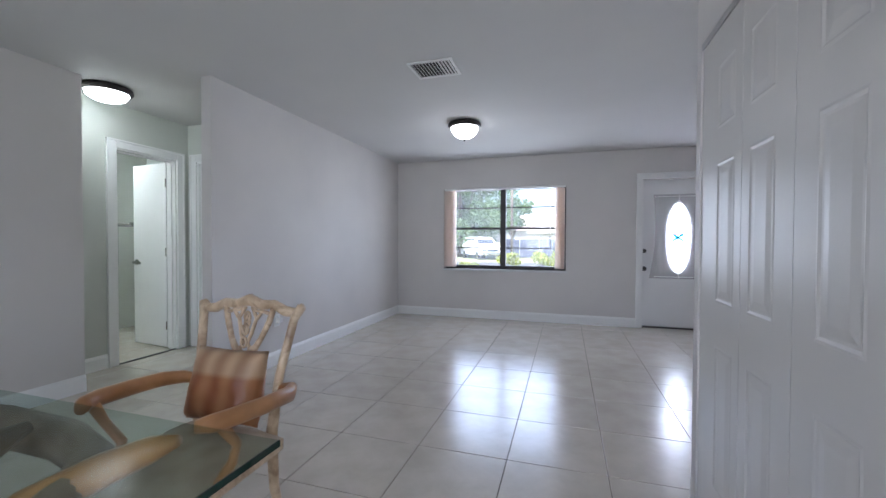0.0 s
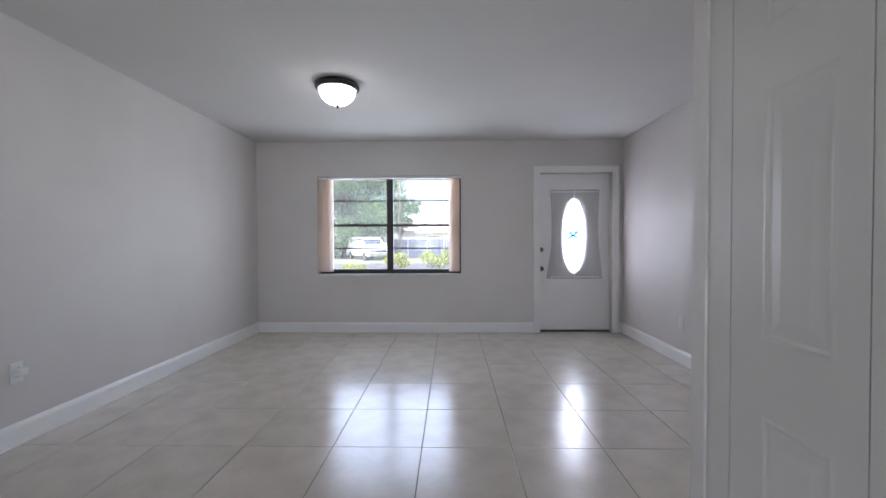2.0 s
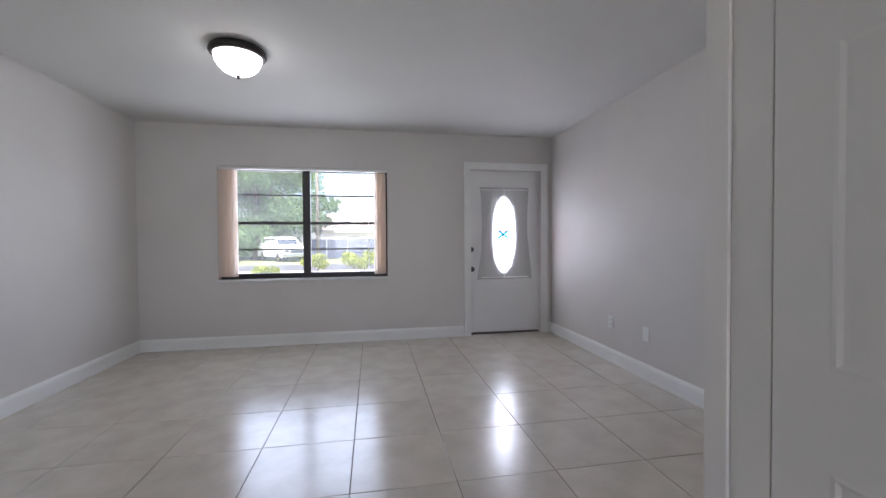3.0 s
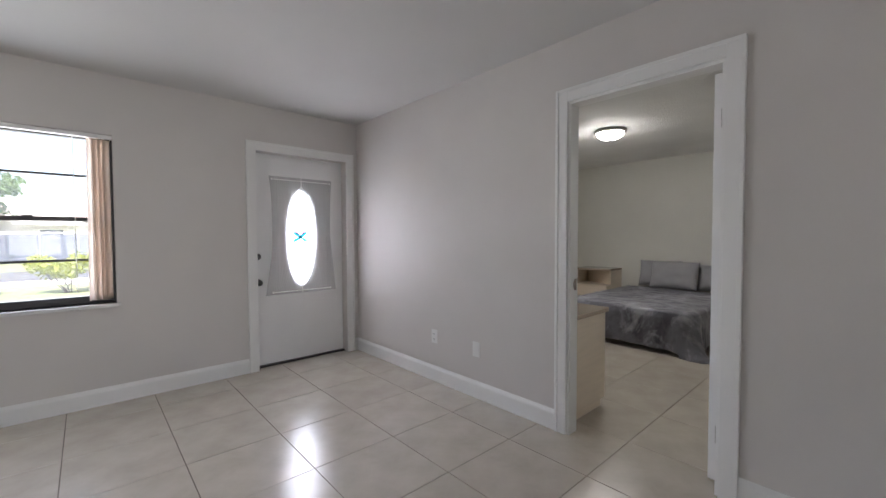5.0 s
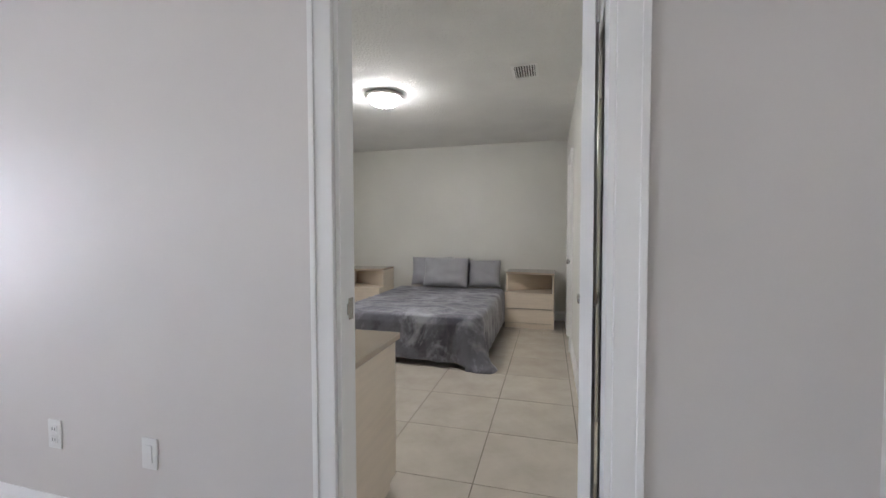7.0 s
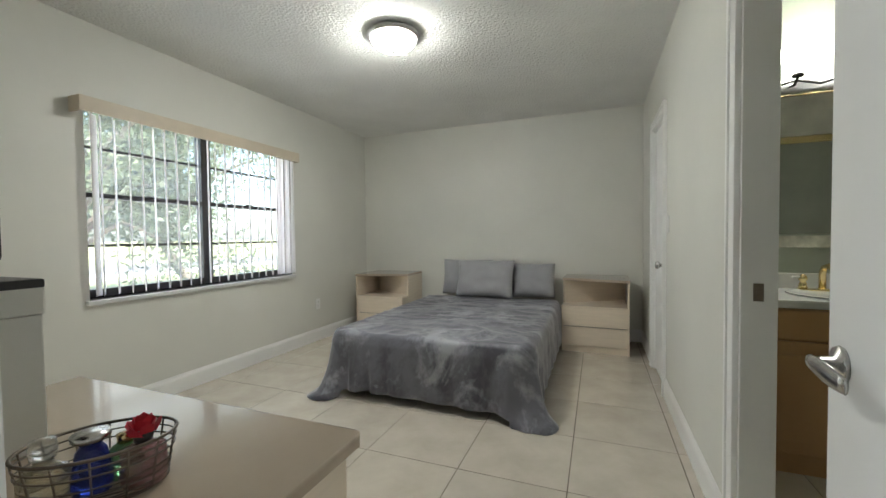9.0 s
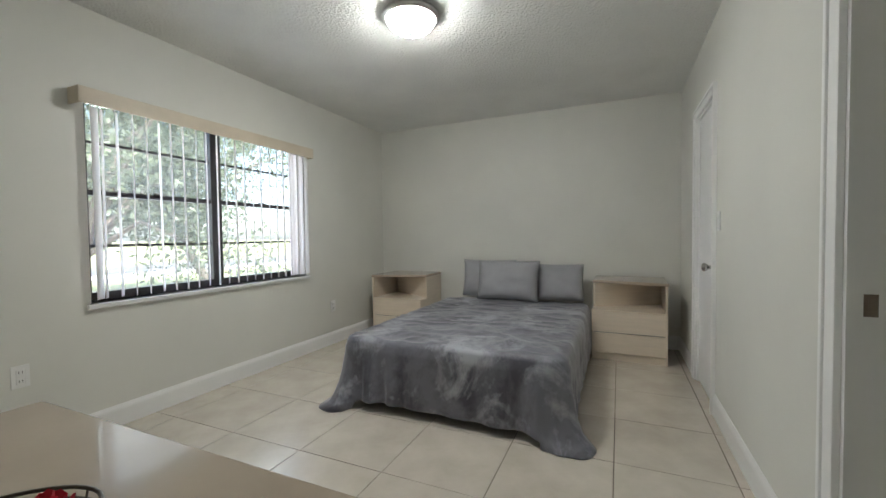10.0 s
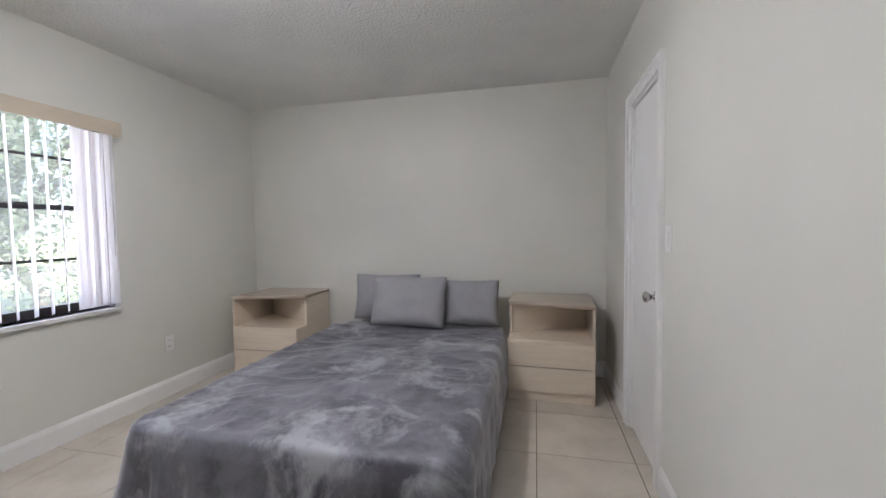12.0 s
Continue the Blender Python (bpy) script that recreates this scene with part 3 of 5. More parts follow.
for k in range(4):
    y1 = 2.518 - k * 0.329
    y0 = y1 - 0.326
    rows = ((0.20, 0.77), (0.94, 1.49), (1.62, 1.87))
    bm = bmesh.new()
    box(bm, 0.004, y0, 0.015, 0.034, y1, 2.012)
    a, b = y0 + 0.056, y1 - 0.098 if k % 2 == 0 else y1 - 0.056
    if k % 2:
        a = y0 + 0.098
    box(bm, 0, y0, 0.015, 0.004, a, 2.012)
    box(bm, 0, b, 0.015, 0.004, y1, 2.012)
    edges = [0.015] + [z for r in rows for z in r] + [2.012]
    for lo, hi in zip(edges[0::2], edges[1::2]):
        box(bm, 0, a, lo, 0.004, b, hi)
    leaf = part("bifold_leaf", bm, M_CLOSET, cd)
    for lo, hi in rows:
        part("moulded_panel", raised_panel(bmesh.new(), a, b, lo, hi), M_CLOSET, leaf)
thing("closet_track", boxes((0.6405, 1.205, 2.036, 0.69, 2.608, 2.0395), (0.6405, 1.205, 2.014, 0.644, 2.608, 2.036), (0.6865, 1.205, 2.014, 0.69, 2.608, 2.036)), M_BRUSHED, "brushed metal sliding track above the closet doors", "door track")

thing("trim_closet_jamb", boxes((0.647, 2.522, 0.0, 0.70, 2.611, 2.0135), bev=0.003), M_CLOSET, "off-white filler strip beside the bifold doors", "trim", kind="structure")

# hall doors
thing("threshold_hall_bath", boxes((-3.975, 3.27, 0.0, -3.945, 3.84, 0.008), bev=0.002), M_BRONZE, "dark metal floor strip under the hall bathroom door", "threshold", kind="structure")
d = root("door_3", "white flush hall bathroom door standing half open", "door", pose(-4.075, 3.838, 0, 0, 0, 174), kind="structure")
part("door_leaf", boxes((0.002, -0.034, 0.012, 0.575, 0, 2.02), bev=0.002), M_DOOR, d)
lever(d, pose(0.515, 0.0, 0.93), -1)
lever(d, pose(0.515, -0.034, 0.93, 0, 0, 180), 1)
hinges(d, -0.002, 0.006, (0.25, 1.05, 1.8))
d = root("door_4", "white flush hall door, closed", "door", pose(-3.804, 4.03, 0), kind="structure")
part("door_leaf", boxes((0.003, 0, 0.012, 0.685, 0.036, 2.02), bev=0.002), M_DOOR, d)
round_knob(d, pose(0.63, 0, 0.95, 0, 0, 180))


# ---------- wall plates and vents ----------
M_PLATE = mat("white_plastic", (0.82, 0.82, 0.80), 0.35, var=0.02, bump=0)
M_SLOT = mat("dark_slot", (0.03, 0.03, 0.03), 0.6)


def outlet(m, label, switch=False):
    """A wall plate in the xz plane whose face looks to -y."""
    o = root("light_switch" if switch else "wall_outlet", label, "switch" if switch else "outlet", m)
    part("plate", boxes((-0.036, -0.006, -0.058, 0.036, 0, 0.058), bev=0.003), M_PLATE, o)
    if switch:
        part("rocker", boxes((-0.016, -0.010, -0.033, 0.016, -0.006, 0.033), bev=0.002), M_PLATE, o)
    else:
        for z in (-0.022, 0.022):
            s = part("socket", boxes((-0.017, -0.0085, z - 0.015, 0.017, -0.006, z + 0.015), bev=0.003), M_PLATE, o)
            part("slots", boxes((-0.008, -0.0092, z - 0.005, -0.0055, -0.0085, z + 0.006), (0.0055, -0.0092, z - 0.005, 0.008, -0.0085, z + 0.006)), M_SLOT, s)
    return o


outlet(pose(EX, 5.31, 0.385, 0, 0, -90), "white duplex wall outlet above the baseboard")
outlet(pose(EX, 4.82, 0.375, 0, 0, -90), "white blank rocker plate above the baseboard", True)
outlet(pose(WX, 3.74, 0.42, 0, 0, 90), "white duplex wall outlet with a white plug")
thing("plug_adapter", boxes((WX + 0.0095, 3.715, 0.40, WX + 0.05, 3.765, 0.445), bev=0.006), M_PLATE, "small white plug adapter in the outlet", "plug")
outlet(pose(3.22, BY1, 0.44, 0, 0, 0), "white duplex outlet on the bedroom wall")
outlet(pose(5.63, BY1, 0.40, 0, 0, 0), "white duplex outlet under the bedroom window wall")
outlet(pose(5.075, BY0, 1.19, 0, 0, 180), "white light switch beside the closet door", True)


def vent(cx, cy, w, d, blades, turn, label):
    o = root("ceiling_vent", label, "air vent", pose(cx, cy, CEIL, 0, 0, turn))
    fr = bmesh.new()
    t = 0.022
    for a, b, c, e in ((-w, -d, w, -d + t), (-w, d - t, w, d), (-w, -d + t, -w + t, d - t), (w - t, -d + t, w, d - t)):
        box(fr, a, b, -0.010, c, e, 0.0, bev=0.002)
    part("frame", fr, M_PLATE, o)
    # flat dark sheet stands in for the shade of the hollow above
    part("duct_shade", boxes((-w + t, -d + t, -0.002, w - t, d - t, -0.0005)), M_SLOT, o, "dark sheet for the shade behind the blades")
    n = blades
    for i in range(n):
        x = -w + t + (2 * w - 2 * t) * (i + 0.5) / n
        tilt = 35 if i < n * 0.62 else -42
        me = boxes((-0.0055, -d + t, -0.0006, 0.0055, d - t, 0.0006))
        part("blade", me, M_PLATE, o, m=pose(x, 0, -0.009, 0, tilt, 0))
    return o


vent(-0.855, 3.395, 0.168, 0.138, 12, 0, "white metal ceiling air vent with angled blades")
vent(4.21, 3.595, 0.10, 0.135, 8, 90, "small white metal ceiling air vent")


# ---------- blinds ----------
def fabric(name, col, trans=0.35):
    m = mat(name, col, 0.7, var=0.05, scale=6, fine=300, bump=0.01)
    n, l = m.node_tree.nodes, m.node_tree.links
    t, x = n.new("ShaderNodeBsdfTranslucent"), n.new("ShaderNodeMixShader")
    t.inputs[0].default_value = (*col, 1)
    x.inputs[0].default_value = trans
    l.new(n["Principled BSDF"].outputs[0], x.inputs[1])
    l.new(t.outputs[0], x.inputs[2])
    l.new(x.outputs[0], n["Material Output"].inputs[0])
    return m


M_VANE = fabric("cream_vinyl_vane", (0.91, 0.84, 0.78), 0.65)
M_VANE2 = fabric("white_vinyl_vane", (0.95, 0.93, 0.93), 0.82)
M_VAL = mat("beige_valance", (0.62, 0.54, 0.42), 0.5, var=0.05, scale=5, fine=120)


def vane_mesh(w, h):
    bm = bmesh.new()
    g = []
    for z in (0, h):
        g.append([bm.verts.new(((i / 6 - 0.5) * w, 0.006 * (1 - (i / 3 - 1) ** 2), z)) for i in range(7)])
    for i in range(6):
        bm.faces.new((g[0][i], g[0][i + 1], g[1][i + 1], g[1][i]))
    g2 = []
    for z in (0, h):
        g2.append([bm.verts.new(((i / 6 - 0.5) * w, 0.006 * (1 - (i / 3 - 1) ** 2) + 0.0012, z)) for i in range(7)])
    for i in range(6):
        bm.faces.new((g2[0][i + 1], g2[0][i], g2[1][i], g2[1][i + 1]))
    for i in (0, 6):
        bm.faces.new((g[0][i], g2[0][i], g2[1][i], g[1][i]))
    return bm


b = root("vertical_blind", "cream vertical blinds drawn open to both window sides", "window blind", pose(-0.84, FY + 0.035, 0))
part("headrail", boxes((-0.918, -0.02, 1.975, 0.918, 0.025, 2.003), bev=0.003), M_TRIM, b, "white metal headrail")
rng = random.Random(5)
for x0, n, st in ((-0.905, 8, 0.0215), (0.785, 5, 0.024)):
    for i in range(n):
        v = part("vane", vane_mesh(0.086, 1.19), M_VANE, b, m=pose(x0 + i * st, 0.008 + rng.uniform(-0.004, 0.004), 0.78, rng.uniform(-0.3, 0.3), rng.uniform(-0.2, 0.2), 62 + rng.uniform(-9, 9)), smooth=True)
part("pull_cord", tube([(0.70, -0.01, 1.97), (0.703, -0.012, 1.4), (0.70, -0.01, 0.85)], 0.0025, 6), M_PLATE, b)

b = root("vertical_blind", "white vertical blinds turned open under a beige valance", "window blind", pose(4.36, BY1, 0))
vl = bmesh.new()
box(vl, -0.90, -0.11, 1.88, 0.905, -0.098, 1.97, bev=0.003)
box(vl, -0.90, -0.098, 1.88, -0.888, 0.0, 1.97, bev=0.003)
box(vl, 0.893, -0.098, 1.88, 0.905, 0.0, 1.97, bev=0.003)
box(vl, -0.888, -0.098, 1.958, 0.893, 0.0, 1.968)
part("valance", vl, M_VAL, b, "beige fabric-covered valance")
part("headrail", boxes((-0.88, -0.07, 1.90, 0.885, -0.03, 1.93), bev=0.003), M_TRIM, b)
n = 21
for i in range(n):
    x = -0.77 + 1.60 * i / (n - 1)
    part("vane", vane_mesh(0.085, 1.105), M_VANE2, b, m=pose(x, -0.045, 0.785, rng.uniform(-0.4, 0.4), rng.uniform(-0.25, 0.25), 60 - 0.55 * i + rng.uniform(-5, 5)), smooth=True)
for i in range(4):
    part("vane", vane_mesh(0.085, 1.105), M_VANE2, b, m=pose(0.675 + i * 0.058, -0.055 + 0.003 * i, 0.785, 0, 0, 4 + rng.uniform(-3, 3)), smooth=True)
part("vane", vane_mesh(0.085, 1.105), M_VANE2, b, m=pose(-0.80, -0.042, 0.785, 0, 0, 42), smooth=True)
part("wand", tube([(0.86, -0.06, 1.9), (0.863, -0.062, 1.1)], 0.004, 6), M_PLATE, b)

# ---------- bedroom furniture ----------
M_LAM = mat("pickled_oak_laminate", (0.76, 0.655, 0.52), 0.28, var=0.03, scale=4, fine=30, bump=0.002, stretch=(1, 1, 9), coat=0.3)
M_LAMTOP = mat("glossy_cream_laminate", (0.45, 0.37, 0.285), 0.14, var=0.04, scale=3, fine=50, bump=0.0008, coat=0.2)
M_GAP = mat("drawer_shadow_gap", (0.06, 0.045, 0.035), 0.8)
M_PILLOW = mat("grey_cotton_pillowcase", (0.34, 0.34, 0.355), 0.85, var=0.05, scale=5, fine=220, bump=0.01, sheen=0.2)
M_BASE = mat("dark_grey_box_spring", (0.07, 0.07, 0.08), 0.9, var=0.1, fine=200)


def velvet():
    """Crushed velvet: broad patches of brushed pile, torn at their edges, over a darker smooth ground."""
    m = mat("grey_crushed_velvet", (0.145, 0.15, 0.175), 0.5, var=0.1, scale=5, fine=140, bump=0.02, sheen=0.55)
    n, l = m.node_tree.nodes, m.node_tree.links
    b = n["Principled BSDF"]
    b.inputs["Sheen Roughness"].default_value = 0.35
    tc = n.new("ShaderNodeTexCoord")

    def noise_at(scale, detail, rough, dist, stretch, turn):
        mp, nz = n.new("ShaderNodeMapping"), n.new("ShaderNodeTexNoise")
        mp.inputs["Scale"].default_value, mp.inputs["Rotation"].default_value = stretch, (0, 0, turn)
        nz.inputs["Scale"].default_value, nz.inputs["Detail"].default_value = scale, detail
        nz.inputs["Roughness"].default_value, nz.inputs["Distortion"].default_value = rough, dist
        l.new(tc.outputs["Object"], mp.inputs[0])
        l.new(mp.outputs[0], nz.inputs[0])
        return nz.outputs[0]

    def blend(a, b_, f):
        ad = n.new("ShaderNodeMath")
        ad.operation = "MULTIPLY_ADD"
        ad.inputs[1].default_value = f
        l.new(b_, ad.inputs[0])
        l.new(a, ad.inputs[2])
        return ad.outputs[0]

    def ramp_of(v, lo, hi):
        mr = n.new("ShaderNodeMapRange")
        mr.inputs[1].default_value, mr.inputs[2].default_value = lo, hi
        l.new(v, mr.inputs[0])
        return mr.outputs[0]

    def mix_of(f, c1, c2):
        mx = n.new("ShaderNodeMix")
        mx.data_type = "RGBA"
        for c, i in ((c1, 6), (c2, 7)):
            if isinstance(c, tuple):
                mx.inputs[i].default_value = (*c, 1)
            else:
                l.new(c, mx.inputs[i])
        l.new(f, mx.inputs[0])
        return mx.outputs[2]

    patches = blend(noise_at(2.6, 7, 0.62, 0.9, (1, 1, 0.8), 0.4), noise_at(16, 5, 0.6, 0.5, (1, 1.5, 1), 0.9), 0.22)
    shadow = blend(noise_at(3.4, 6, 0.6, 0.6, (1, 1, 0.8), 1.7), noise_at(22, 4, 0.6, 0.4, (1.6, 1, 1), 0.2), 0.2)
    ground = mix_of(ramp_of(shadow, 0.53, 0.70), (0.165, 0.165, 0.195), (0.075, 0.074, 0.094))
    colour = mix_of(ramp_of(patches, 0.63, 0.75), ground, (0.34, 0.35, 0.385))
    l.new(colour, b.inputs["Base Color"])
    return m


M_VELVET = velvet()
BX, BXE, BYA, BYB, BZ = 4.42, 6.50, 3.97, 5.44, 0.46
bed = root("bed", "low double bed with dark base and mattress", "bed", pose(0, 0, 0))
part("box_spring", boxes((BX + 0.06, BYA + 0.04, 0.035, BXE, BYB - 0.04, 0.20), bev=0.02), M_BASE, bed)
part("mattress", boxes((BX + 0.04, BYA + 0.03, 0.20, BXE, BYB - 0.03, BZ - 0.03), bev=0.045), M_PILLOW, bed)
for x in (BX + 0.15, BXE - 0.12):
    for y in (BYA + 0.12, BYB - 0.12):
        part("leg", lathe([(0, 0), (0.025, 0), (0.028, 0.036), (0, 0.036)], 14), M_BASE, bed, m=pose(x, y, 0))


def blanket():
    """A throw over the mattress: a flat top, a rounded edge and hanging folds that reach the floor at the foot corners."""
    x0, x1, y0, y1 = BX, 6.20, BYA, BYB
    n1, n2 = 150, 130
    # outline from the head along the near side, round the foot and back up the far side
    r = 0.10
    pts = []
    for i in range(n1):
        pts.append((x1 - (x1 - x0 - r) * i / n1, y0, 0, -1))
    for i in range(22):
        a = radians(90 * i / 22)
        pts.append((x0 + r - r * math.sin(a), y0 + r - r * math.cos(a), -math.sin(a), -math.cos(a)))
    for i in range(n2):
        pts.append((x0, y0 + r + (y1 - y0 - 2 * r) * i / n2, -1, 0))
    for i in range(22):
        a = radians(90 * i / 22)
        pts.append((x0 + r - r * math.cos(a), y1 - r + r * math.sin(a), -math.cos(a), math.sin(a)))
    for i in range(n1 + 1):
        pts.append((x0 + r + (x1 - x0 - r) * i / n1, y1, 0, 1))
    bm = bmesh.new()
    cols = []
    s = 0.0
    px = pts[0]
    for k, (x, y, nx, ny) in enumerate(pts):
        s += math.hypot(x - px[0], y - px[1])
        px = (x, y)
        c1 = math.exp(-(((x - x0 - 0.02) / 0.11) ** 2 + ((y - y0 - 0.02) / 0.11) ** 2))
        c2 = math.exp(-(((x - x0 - 0.02) / 0.11) ** 2 + ((y - y1 + 0.02) / 0.11) ** 2))
        corner = max(c1, c2)
        foot = max(0.0, -nx)
        hem = 0.072 + 0.008 * math.sin(s * 2.1 + 0.6) - 0.012 * foot + 0.014 * noise.noise((s * 1.3, 2, 0))
        hem = hem * (1 - corner) + 0.006 * corner
        near = math.exp(-((min(math.hypot(x - x0, y - y0), math.hypot(x - x0, y - y1))) / 0.34) ** 2)
        fold = (0.35 + 0.65 * near) * (0.55 * math.sin(s * 30 + 3.0 * noise.noise((s * 1.7, 0, 3))) + 0.8 * noise.noise((s * 11, 4, 1)) + 0.5 * noise.noise((s * 26, 9, 1)))
        col = []
        # top part from the bed's middle line outwards
        tx, ty = x - nx * 0.05, y - ny * 0.05
        for q in range(1, 25):
            f = (q / 24) ** 0.85
            cx, cy = min(max(x, x0 + 0.74), x1), (y0 + y1) / 2
            ux, uy = cx + (tx - cx) * f, cy + (ty - cy) * f
            z = BZ + 0.012 * noise.noise((ux * 3, uy * 3, 0)) + 0.010 * (1 - abs(noise.noise((ux * 6, uy * 5, 5)))) ** 4 + 0.005 * abs(noise.noise((ux * 16, uy * 12, 2))) - 0.006
            col.append(bm.verts.new((ux, uy, z)))
        for q in range(1, 5):
            a = radians(90 * q / 4)
            col.append(bm.verts.new((x - nx * 0.05 * (1 - math.sin(a)), y - ny * 0.05 * (1 - math.sin(a)), BZ - 0.05 * (1 - math.cos(a)) + 0.004 * noise.noise((x * 9, y * 9, 5)))))
        for q in range(1, 19):
            v = q / 18
            z = (BZ - 0.05) + (hem - BZ + 0.05) * v
            crease = 0.010 * (abs(noise.noise((s * 5 + v * 2.2, v * 2.5, 7))) ** 0.7) * math.sin(v * 3.0) + 0.005 * noise.noise((s * 13 - v * 3, v * 6, 3)) * math.sin(v * 3.0)
            out = 0.008 + (0.012 + 0.014 * foot) * v * (1 + fold * 1.3) + 0.095 * corner * v ** 3.4 + 0.014 * fold * math.sin(v * 2.6) * v + crease
            if q == 18 and corner > 0.35:
                out += 0.05 * corner
                z = 0.004 + 0.006 * abs(fold)
            side = 0.012 * v * math.sin(s * 13 + 1.3)
            col.append(bm.verts.new((x + nx * out - ny * side, y + ny * out + nx * side, max(z, 0.004))))
        cols.append(col)
    for a, b in zip(cols, cols[1:]):
        for q in range(len(a) - 1):
            bm.faces.new((a[q], a[q + 1], b[q + 1], b[q]))
    # the middle of the top
    seam = [c[0] for c in cols]
    k = len(seam)
    for i in range(k // 2):
        a, b, c, d = seam[i], seam[i + 1] if i + 1 < k else None, seam[k - 2 - i], seam[k - 1 - i]
        f = [v for n_, v in enumerate((a, b, c, d)) if v not in (a, b, c, d)[:n_]]
        if len(f) >= 3:
            try:
                bm.faces.new(f)
            except ValueError:
                pass
    bmesh.ops.remove_doubles(bm, verts=bm.verts, dist=0.0004)
    return bm


th = thing("throw_blanket", blanket(), M_VELVET, "grey crushed-velvet throw draped over the bed, corners on the floor", "blanket", smooth=True)
th.modifiers.new("thickness", "SOLIDIFY").thickness = 0.006


def pillow(m, w, h, t, label, seed):
    """A stuffed pillow, w wide along y, h high, t thick, standing on its lower edge."""
    rng = random.Random(seed)
    bm = bmesh.new()
    n = 18
    off = rng.uniform(0, 50)
    sheets = []
    for sgn in (1, -1):
        g = []
        for j in range(n + 1):
            row = []
            for i in range(n + 1):
                u, v = 2 * i / n - 1, 2 * j / n - 1
                e = max(0.0, (1 - u ** 4)) ** 0.55 * max(0.0, (1 - v ** 4)) ** 0.55
                pin = 1 - 0.05 * (1 - abs(u) ** 1.5) * v * v - 0.0
                pinv = 1 - 0.05 * (1 - abs(v) ** 1.5) * u * u
                wr = 0.010 * noise.noise((u * 2.2 + off, v * 2.2, sgn)) * e + 0.004 * noise.noise((u * 6 + off, v * 6, sgn)) * e
                row.append(bm.verts.new((sgn * (t / 2 * e + wr) * (1.0 - 0.25 * v), u * w / 2 * pinv, h / 2 + v * h / 2 * pin)))
            g.append(row)
        sheets.append(g)
        for a, b in zip(g, g[1:]):
            for i in range(n):
                bm.faces.new((a[i], a[i + 1], b[i + 1], b[i]))
    bmesh.ops.remove_doubles(bm, verts=bm.verts, dist=0.002)
    o = thing("pillow", bm, M_PILLOW, label, "pillow", "pillows on the bed", smooth=True)
    o.matrix_world = m
    return o


pillow(pose(6.40, 5.02, BZ + 0.004, 0, 10, 0), 0.60, 0.40, 0.15, "grey cotton pillow leaning behind another at the wall", 1)
pillow(pose(6.17, 4.76, BZ + 0.006, 0, 14, -3), 0.64, 0.41, 0.17, "grey cotton pillow standing in front on the bed", 2)
pillow(pose(6.33, 4.26, BZ + 0.004, 0, 12, 5), 0.46, 0.37, 0.17, "grey cotton pillow leaning beside the nightstand end", 3)


def nightstand(flip, m, label):
    """A corner nightstand: two drawers, an open niche and a slanted top; its front looks to -x, its own y runs 0..0.6."""
    o = root("nightstand", label, "nightstand", m, "nightstands beside the bed")
    W, D, H = 0.60, 0.56, 0.70
    F = (lambda y: W - y) if flip else (lambda y: y)

    def bx(x0, y0, z0, x1, y1, z1, bev=0.002):
        a, b = sorted((F(y0), F(y1)))
        return boxes((x0, a, z0, x1, b, z1), bev=bev)
    bm = bx(0.0, 0.0, 0.0, D, 0.018, H - 0.025)
    part("side_panel", bm, M_LAM, o)
    part("side_panel", bx(0.16, W - 0.018, 0.0, D, W, H - 0.025), M_LAM, o)
    part("lower_side_panel", bx(0.019, W - 0.018, 0.0, 0.1595, W, 0.43), M_LAM, o)
    part("back_panel", bx(D - 0.012, 0.018, 0.03, D, W - 0.018, H - 0.025, 0), M_LAM, o)
    bm = bmesh.new()
    q = [(0.175, W - 0.019), (D - 0.05, 0.03), (D - 0.036, 0.03), (0.187, W - 0.0185)]
    lo = [bm.verts.new((x, F(y), 0.4465)) for x, y in q]
    hi = [bm.verts.new((x, F(y), H - 0.0255)) for x, y in q]
    bm.faces.new(lo)
    bm.faces.new(hi)
    for i in range(4):
        bm.faces.new((lo[i], lo[(i + 1) % 4], hi[(i + 1) % 4], hi[i]))
    part("niche_panel", bm, M_LAM, o, "diagonal panel at the back of the niche")
    part("plinth", bx(0.022, 0.0185, 0.0, 0.034, W - 0.0185, 0.062, 0), M_LAM, o)
    part("drawer_case", bx(0.035, 0.0185, 0.045, D - 0.013, W - 0.0185, 0.43, 0), M_GAP, o)
    part("niche_floor", bx(0.0, 0.0185, 0.431, D - 0.013, W, 0.446), M_LAM, o)
    for z0, z1 in ((0.07, 0.246), (0.252, 0.430)):
        part("drawer_front", bx(0.0, 0.0, z0, 0.018, W, z1, 0.004), M_LAM, o)
    bm = bmesh.new()
    poly = [(-0.012, -0.008), (D, -0.008), (D, W + 0.006), (0.14, W + 0.006)]
    lo = [bm.verts.new((x, F(y), H - 0.025)) for x, y in poly]
    hi = [bm.verts.new((x, F(y), H)) for x, y in poly]
    bm.faces.new(lo)
    bm.faces.new(hi)
    for i in range(len(poly)):
        j = (i + 1) % len(poly)
        bm.faces.new((lo[i], lo[j], hi[j], hi[i]))
    bmesh.ops.bevel(bm, geom=bm.edges[:], offset=0.006, segments=2, affect="EDGES")
    part("top", bm, M_LAMTOP, o, "slanted cream laminate top")
    return o


nightstand(False, pose(6.035, 3.345, 0, 0, 0, -1.5), "pickled-oak nightstand with two drawers and open niche")
nightstand(True, pose(6.03, 5.66, 0, 0, 0, 1.0), "pickled-oak nightstand under the bedroom window side")

